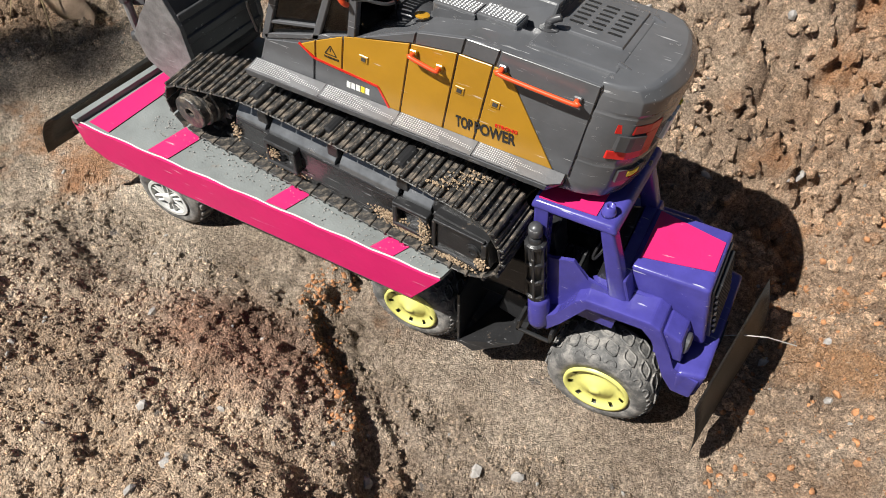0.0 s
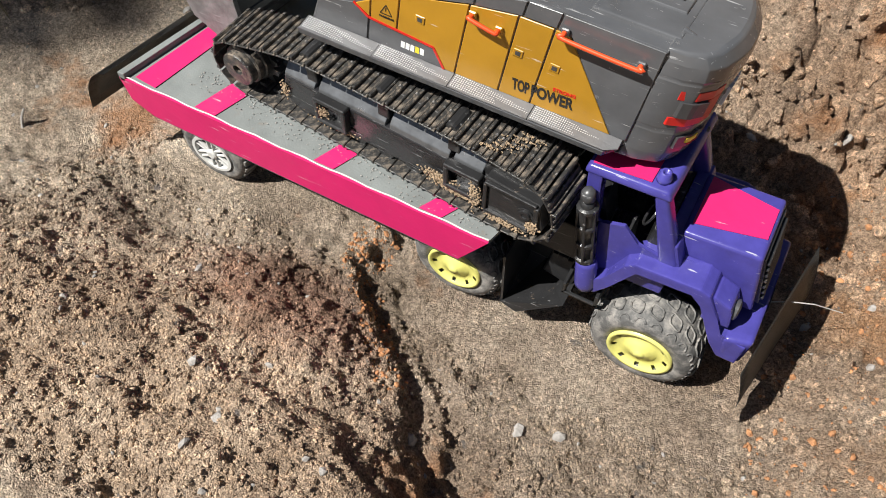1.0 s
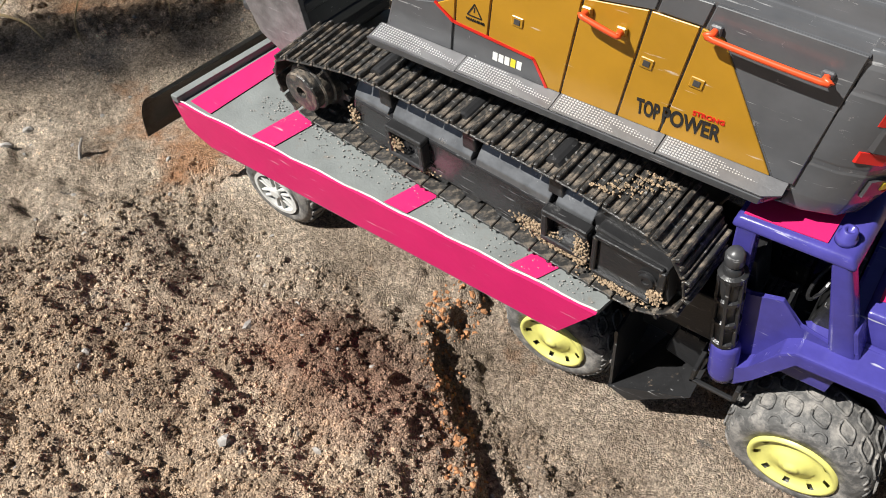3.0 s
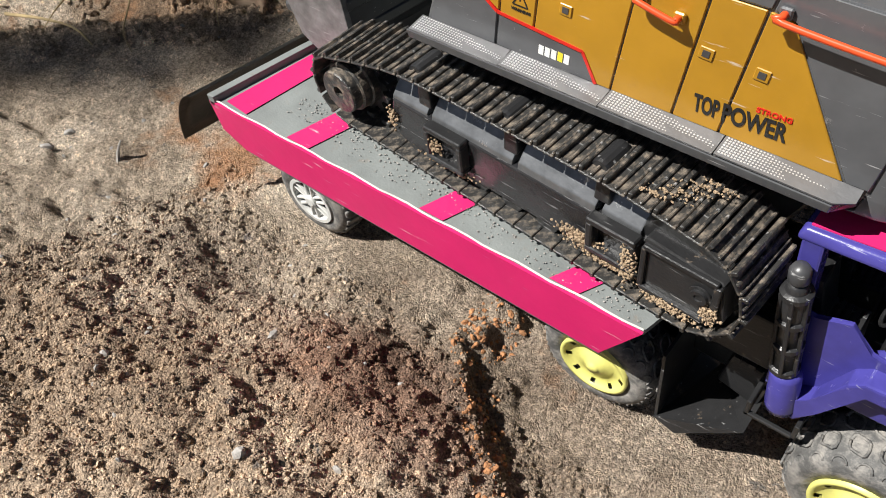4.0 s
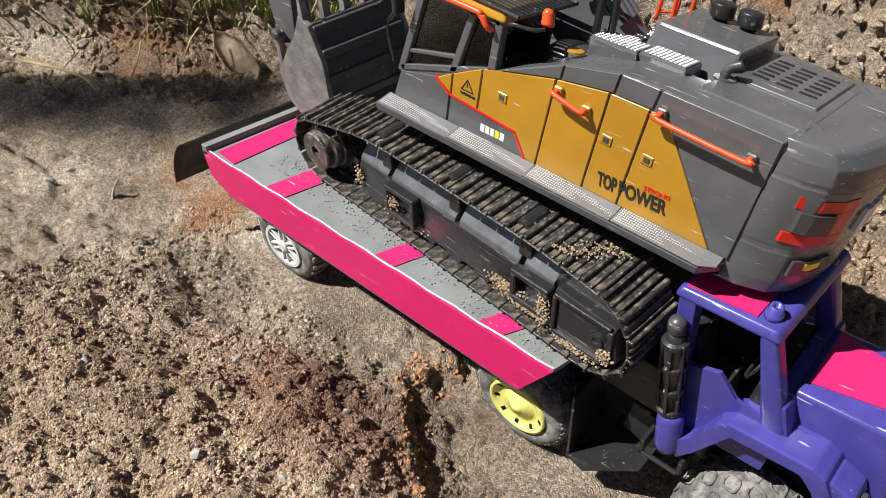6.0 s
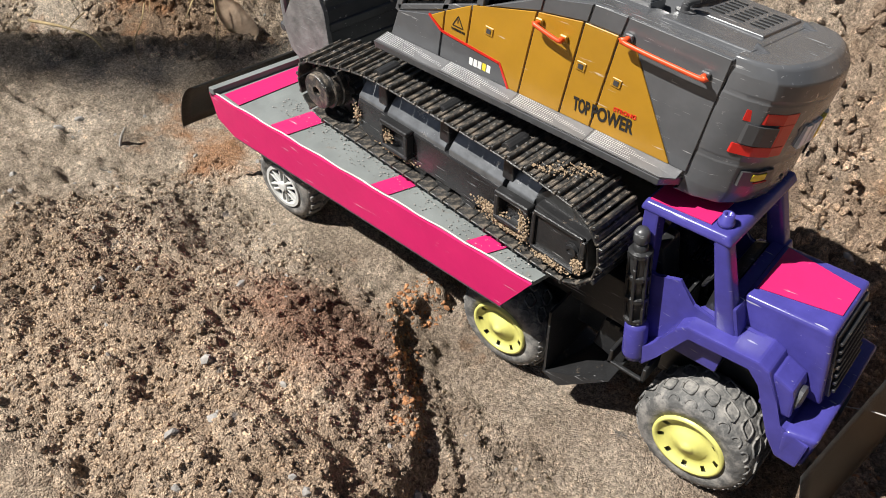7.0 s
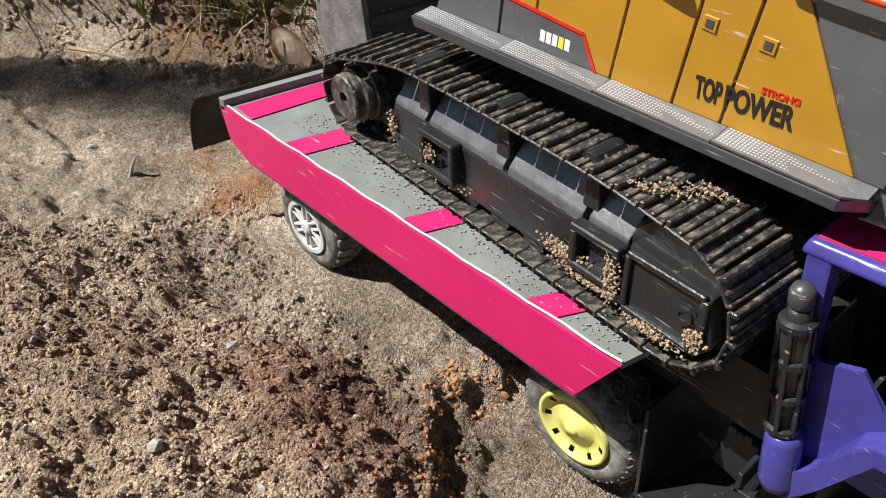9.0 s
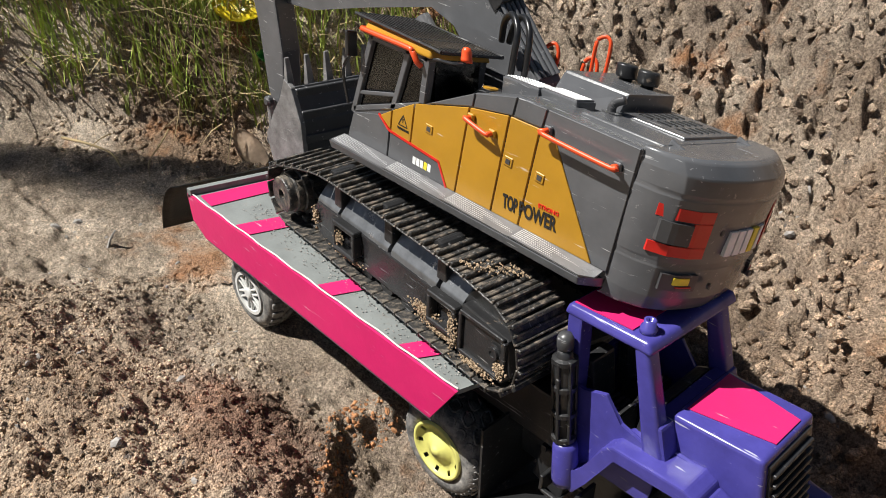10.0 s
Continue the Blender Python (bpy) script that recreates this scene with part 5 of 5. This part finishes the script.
# swing motor, hoses
part("swing_motor", moved(lathe(nb(), [(0.013, 0), (0.016, 0.004), (0.016, 0.018), (0.011, 0.023), (0.0002, 0.024)], 28), Matrix.Translation((0.298, 0.088, 0.160)) @ pose(0, 0, 0, 90)), DGREY, exc, "", True)
part("motor_box", box(nb(), 0.278, 0.312, 0.080, 0.104, 0.120, 0.172, 0.003), BLACK, exc)
for k in range(2):
    q = [(0.314 + .006 * k, 0.080 + .006 * k, 0.186), (0.315 + .006 * k, 0.082 + .006 * k, 0.212), (0.313 + .005 * k, 0.086 + .006 * k, 0.228), (0.303 + .005 * k, 0.092 + .006 * k, 0.236), (0.292 + .004 * k, 0.097 + .006 * k, 0.230), (0.284 + .004 * k, 0.104 + .003 * k, 0.215)]
    part("hose", tube(nb(), curve(q, 6), 0.0022, 10), HOSE, exc, "black rubber hose", True)

# the house leans to its far side
ROLL = Matrix(((1, 0, 0, 0), (0, 1, 0, 0), (0, -0.27, 1, 0.27 * 0.046), (0, 0, 0, 1)))
for ob in set(scene.collection.objects) - upper_before:
    ob.data.transform(ROLL)

# ---- boom, stick and bucket ----
boom = part("boom", prism(nb(), [(0.315, 0.150), (0.322, 0.166), (0.290, 0.196), (0.240, 0.250), (0.205, 0.258), (-0.010, 0.205), (-0.022, 0.188), (-0.012, 0.158), (0.055, 0.164), (0.130, 0.184), (0.205, 0.204), (0.230, 0.196), (0.270, 0.150)], 0.113, 0.136, 0.002), GREY, exc, "long grey boom")
for k in range(5):
    y = 0.1145 + k * 0.0047
    part("boom_pipe", tube(nb(), [(0.312, y, 0.178), (0.291, y, 0.199), (0.241, y, 0.2535), (0.204, y, 0.2615), (0.02, y, 0.216)], 0.0016, 6), GREY, boom)
part("pipe_clamp", hull8(nb(), [(0.258, 0.112, 0.224), (0.268, 0.112, 0.213), (0.268, 0.137, 0.213), (0.258, 0.137, 0.224), (0.264, 0.112, 0.234), (0.275, 0.112, 0.222), (0.275, 0.137, 0.222), (0.264, 0.137, 0.234)], 0.0008), BLACK, boom)
for k in range(4):
    part("label_bar", box(nb(), 0.030 + 0.008 * k, 0.036 + 0.008 * k, 0.1118, 0.1130, 0.1780 + .0016 * k, 0.1815 + .0016 * k), WHITE, boom)
part("lift_cylinder", tube(nb(), [(0.265, 0.103, 0.140), (0.205, 0.103, 0.196)], 0.0065, 14), DGREY, boom, "", True)
stick = part("stick", prism(nb(), [(-0.040, 0.228), (-0.010, 0.232), (0.010, 0.200), (0.022, 0.120), (0.020, 0.062), (0.004, 0.056), (-0.006, 0.075), (-0.014, 0.140)], 0.100, 0.120, 0.002), GREY, exc, "grey stick")
part("bucket_link", tube(nb(), [(0.004, 0.095, 0.070), (0.006, 0.095, 0.040), (0.010, 0.095, 0.028)], 0.004, 10), GREYM, stick)
for z in (0.070, 0.030):
    part("pin", moved(lathe(nb(), [(0.0052, 0), (0.0052, 0.004), (0.003, 0.006), (0.0002, 0.006)], 14), Matrix.Translation((0.006, 0.094, z)) @ pose(0, 0, 0, 0, 0, 180)), DGREY, stick)
bucket = part("bucket", nb(), GREYM, exc, "worn grey digging bucket with ribs")
# side cheek, ribbed back and teeth: the bucket stands on end with its teeth up
bm = nb()
CHEEK = [(0.010, 0.050), (0.020, 0.022), (0.050, 0.006), (0.078, 0.010), (0.090, 0.040), (0.086, 0.080), (0.070, 0.112), (0.056, 0.118), (0.046, 0.095), (0.030, 0.078)]
prism(bm, [(x - 0.012, z) for x, z in CHEEK], 0.078, 0.083, 0.001)
part("far_cheek", prism(nb(), [(x + 0.008, z) for x, z in CHEEK], 0.158, 0.163, 0.001), GREYM, bucket)
bm.to_mesh(bucket.data)
bm.free()
BACK = [(0.050, 0.006), (0.078, 0.010), (0.090, 0.040), (0.086, 0.080), (0.070, 0.112)]
bm = nb()
rims = [[bm.verts.new((x + dx, y, z)) for x, z in BACK] for dx, y in ((-0.013, 0.081), (0.007, 0.160), (0.004, 0.160), (-0.016, 0.081))]
for r, q in zip(rims, rims[1:] + rims[:1]):
    for k in range(len(BACK) - 1):
        bm.faces.new((r[k], r[k + 1], q[k + 1], q[k]))
bm.faces.new([r[0] for r in rims])
bm.faces.new([r[-1] for r in rims][::-1])
part("bucket_back", bm, DGREY, bucket)
for k in range(6):
    t = 0.18 + k * 0.155
    i = min(3, int(t * 4))
    f = t * 4 - i
    x, z = BACK[i][0] + (BACK[i + 1][0] - BACK[i][0]) * f, BACK[i][1] + (BACK[i + 1][1] - BACK[i][1]) * f
    part("wear_rib", hull8(nb(), [(x - .014, .082, z - .005), (x + .006, .159, z - .005), (x + .009, .159, z - .004), (x - .011, .082, z - .004), (x - .014, .082, z + .005), (x + .006, .159, z + .005), (x + .009, .159, z + .004), (x - .011, .082, z + .004)], 0.0006, 1), DGREY, bucket)
for k in range(5):
    y = 0.0825 + k * 0.0185
    x = 0.046 + 0.25 * (y - 0.08)
    part("tooth", hull8(nb(), [(x - .003, y - .004, 0.108), (x + .006, y - .004, 0.106), (x + .006, y + .004, 0.106), (x - .003, y + .004, 0.108), (x - .004, y - .0022, 0.138), (x - .001, y - .0022, 0.138), (x - .001, y + .0022, 0.138), (x - .004, y + .0022, 0.138)], 0.001, 2), GREYM, bucket, "pale worn tooth")

# the bucket is narrow from front to back
for ob in [bucket, *bucket.children]:
    ob.data.transform(Matrix(((0.76, 0, 0, 0.0215), (0, 1, 0, 0), (0, 0, 0.93, 0), (0, 0, 0, 1))))

# ---- track shoes, one by one ----
SHOE = shoe_mesh()
COUNT = round(RUN[-1] / 0.0146)
for y in (TY0, 0.152):
    for k in range(COUNT):
        x, z, turn = loop_point(RUN[-1] * (k + 0.35) / COUNT)
        shared("track_shoe", SHOE, exc, SKEW @ Matrix.Translation((x, y, z)) @ Matrix.Rotation(turn, 4, "Y"))

# ---- grass, roots and litter ----
def grass(name, count, area, seed, mat, label, lo=0.04, hi=0.13, droop=0.6):
    rnd = random.Random(seed)
    vs, fs = [], []
    for _ in range(count):
        x, y = rnd.uniform(area[0], area[1]), rnd.uniform(area[2], area[3])
        g = -x * 0.62 + y * 0.78
        if g > 1.25 or g < 0.415 + 0.03 * noise.noise((x * 20, y * 20, 4)):
            continue
        z = height(x, y) - 0.004
        h, a = rnd.uniform(lo, hi), rnd.uniform(0, 2 * math.pi)
        d = Vector((math.cos(a), math.sin(a), 0)) * h * rnd.uniform(0.2, droop) + Vector((0.25, -0.45, 0)) * h * rnd.uniform(0, droop)
        s = Vector((-math.sin(a), math.cos(a), 0)) * rnd.uniform(0.0007, 0.0017)
        b0 = len(vs)
        for k, w in ((0, 1.0), (0.35, 0.9), (0.7, 0.6), (1.0, 0.05)):
            c = Vector((x, y, z)) + d * k * k + Vector((0, 0, h * (k - 0.45 * k * k * rnd.uniform(0.6, 1.4) * droop)))
            vs += [c - s * w, c + s * w]
        fs += [(b0 + 2 * i, b0 + 2 * i + 1, b0 + 2 * i + 3, b0 + 2 * i + 2) for i in range(3)]
    me = bpy.data.meshes.new(name)
    me.from_pydata([tuple(v) for v in vs], [], fs)
    me.materials.append(mat)
    return tagged(new(name, me), label, "grass", kind="stuff")


grass("grass", 60000, (-1.5, 0.1, -0.4, 1.0), 11, GRASS, "unkempt green grass on the rise")
grass("dry_grass", 14000, (-1.2, 0.0, -0.3, 0.8), 12, STRAW, "dry straw hanging over the edge", 0.05, 0.14, 1.1)


def root(pts, r, mat=STRAW, label="thin dry root on the soil"):
    q = [Vector((x, y, height(x, y) + h)) for x, y, h in pts]
    bm = tube(nb(), curve(q, 6), r, 6, 0.4)
    return tagged(part("root", bm, mat), label, "root")


root([(-0.66, 0.17, 0.02), (-0.58, 0.18, 0.012), (-0.50, 0.21, 0.010), (-0.44, 0.22, 0.004)], 0.0026)
root([(-0.40, 0.30, 0.06), (-0.37, 0.27, 0.03), (-0.35, 0.25, 0.006), (-0.31, 0.25, 0.002)], 0.0014)
root([(-0.34, 0.34, 0.09), (-0.32, 0.31, 0.04), (-0.29, 0.29, 0.008), (-0.25, 0.30, 0.002)], 0.0012)
root([(-0.46, 0.22, 0.05), (-0.42, 0.21, 0.02), (-0.40, 0.18, 0.003)], 0.0013)
root([(-0.50, 0.06, 0.020), (-0.43, 0.07, 0.012), (-0.37, 0.075, 0.007), (-0.33, 0.07, 0.002)], 0.0022)
root([(-0.37, 0.16, 0.05), (-0.335, 0.13, 0.022), (-0.31, 0.10, 0.008), (-0.28, 0.085, 0.002)], 0.0012)
root([(-0.30, 0.22, 0.06), (-0.26, 0.19, 0.025), (-0.23, 0.165, 0.004)], 0.0011)
root([(-0.42, 0.10, 0.035), (-0.40, 0.075, 0.020), (-0.40, 0.05, 0.002)], 0.0010)
root([(-0.150, -0.030, 0.002), (-0.152, -0.024, 0.012), (-0.150, -0.018, 0.022)], 0.0020, STONE, "short dark twig standing in the soil")


def sheet(name, at, size, turn, mat, label, category, curl):
    """A crumpled leaf or wrapper with a pointed outline."""
    bm = nb()
    n = 12
    rows = []
    for i in range(n + 1):
        u = i / n * 2 - 1
        w = (1 - u * u) ** 0.6 * 0.5 + 0.02
        rows.append([bm.verts.new((u * size[0], v * w * size[1], curl * (u * u + 0.6 * v * v) + 0.12 * size[1] * noise.noise((u * 3, v * 3, curl * 100)))) for v in (-1, -0.5, 0, 0.5, 1)])
    for r, s in zip(rows, rows[1:]):
        for k in range(4):
            bm.faces.new((r[k], r[k + 1], s[k + 1], s[k]))
    bmesh.ops.solidify(bm, geom=bm.faces[:], thickness=0.0006)
    base = max(ground_z(at[0] + size[0] * u, at[1] + size[1] * v) for u in (-0.3, 0, 0.3) for v in (-0.3, 0, 0.3))
    moved(bm, Matrix.Translation((at[0], at[1], base + at[2] * 0.5)) @ turn)
    return tagged(part(name, bm, mat, None, "", True), label, category)


sheet("dry_leaf", (-0.262, 0.225, 0.014), (0.058, 0.034), pose(0, 0, 0, 12, 5, -15), LEAF, "curled pale brown dry leaf on the soil", "leaf", 0.010)
sheet("snack_wrapper", (-0.345, 0.290, 0.030), (0.050, 0.048), pose(0, 0, 0, 40, -12, 30), BAG, "crumpled yellow snack wrapper by the grass", "wrapper", 0.012)
sheet("snack_wrapper", (-0.315, 0.298, 0.030), (0.020, 0.020), pose(0, 0, 0, 50, 10, 60), GREEN, "small green wrapper end by the grass", "wrapper", 0.006)
sheet("dry_leaf", (0.435, -0.225, 0.004), (0.012, 0.009), pose(0, 0, 0, 5, 8, 20), BAG, "small yellow fallen leaf on the soil", "leaf", 0.004)
sheet("dry_leaf", (0.30, 0.75, 0.006), (0.02, 0.014), pose(0, 0, 0, 15, 8, 40), BAG, "small yellow fallen leaf on the bank", "leaf", 0.004)
lumps("pebbles", 260, (0.002, 0.007), (-0.3, 0.7, -0.3, 0.5), STONE, "scattered small grey stones", 21, on_mound)


def shade_tree():
    """Small unseen tree, added off to the side to shade the track bed softly."""
    t = thing("small_tree", (-3.8, -1.6, -0.13), "small unseen leafy tree added beside the track, throwing dappled shade", "tree")
    rnd = random.Random(41)
    # crown set out of view, up the sun's line from the shaded ground
    c = Vector((-0.31, 0.080, -0.13)) + SUN * 6.0
    part("trunk", tube(nb(), curve([(-3.8, -1.6, -0.2), (-3.75, -1.6, 1.6), (-3.4, -1.75, 3.2), (-2.75, -2.15, 4.3), c + Vector((-0.16, 0.16, -0.06))], 6), 0.07, 10, 0.06), STRAW, t)
    twigs = nb()
    vs, fs = [], []
    for _ in range(44):
        u = rnd.uniform(-0.26, 0.15)
        a = Vector((u, 0.80 * u + rnd.uniform(-0.035, 0.035), rnd.uniform(-0.08, 0.08)))
        tube(twigs, [c + a * 0.5, c + a], 0.0025, 5, 0.4)
        for _ in range(30):
            p = c + a + Vector((rnd.gauss(0, 0.045), rnd.gauss(0, 0.035), rnd.gauss(0, 0.04)))
            e = Euler((rnd.uniform(-0.8, 0.8), rnd.uniform(-0.8, 0.8), rnd.uniform(0, 6.3))).to_matrix()
            s = rnd.uniform(0.010, 0.016)
            b0 = len(vs)
            vs += [p + e @ Vector(q) * s for q in ((-1, 0, 0), (-0.3, 0.45, 0.1), (0.5, 0.35, 0.1), (1.1, 0, -0.1), (0.5, -0.35, 0.1), (-0.3, -0.45, 0.1))]
            fs.append(tuple(range(b0, b0 + 6)))
    part("twigs", twigs, STRAW, t)
    me = bpy.data.meshes.new("leaves")
    me.from_pydata([tuple(v) for v in vs], [], fs)
    me.materials.append(GRASS)
    lv = tagged(new("leaves", me), "small green leaves", kind="stuff")
    lv.parent = t
    lv.location = -t.location


shade_tree()
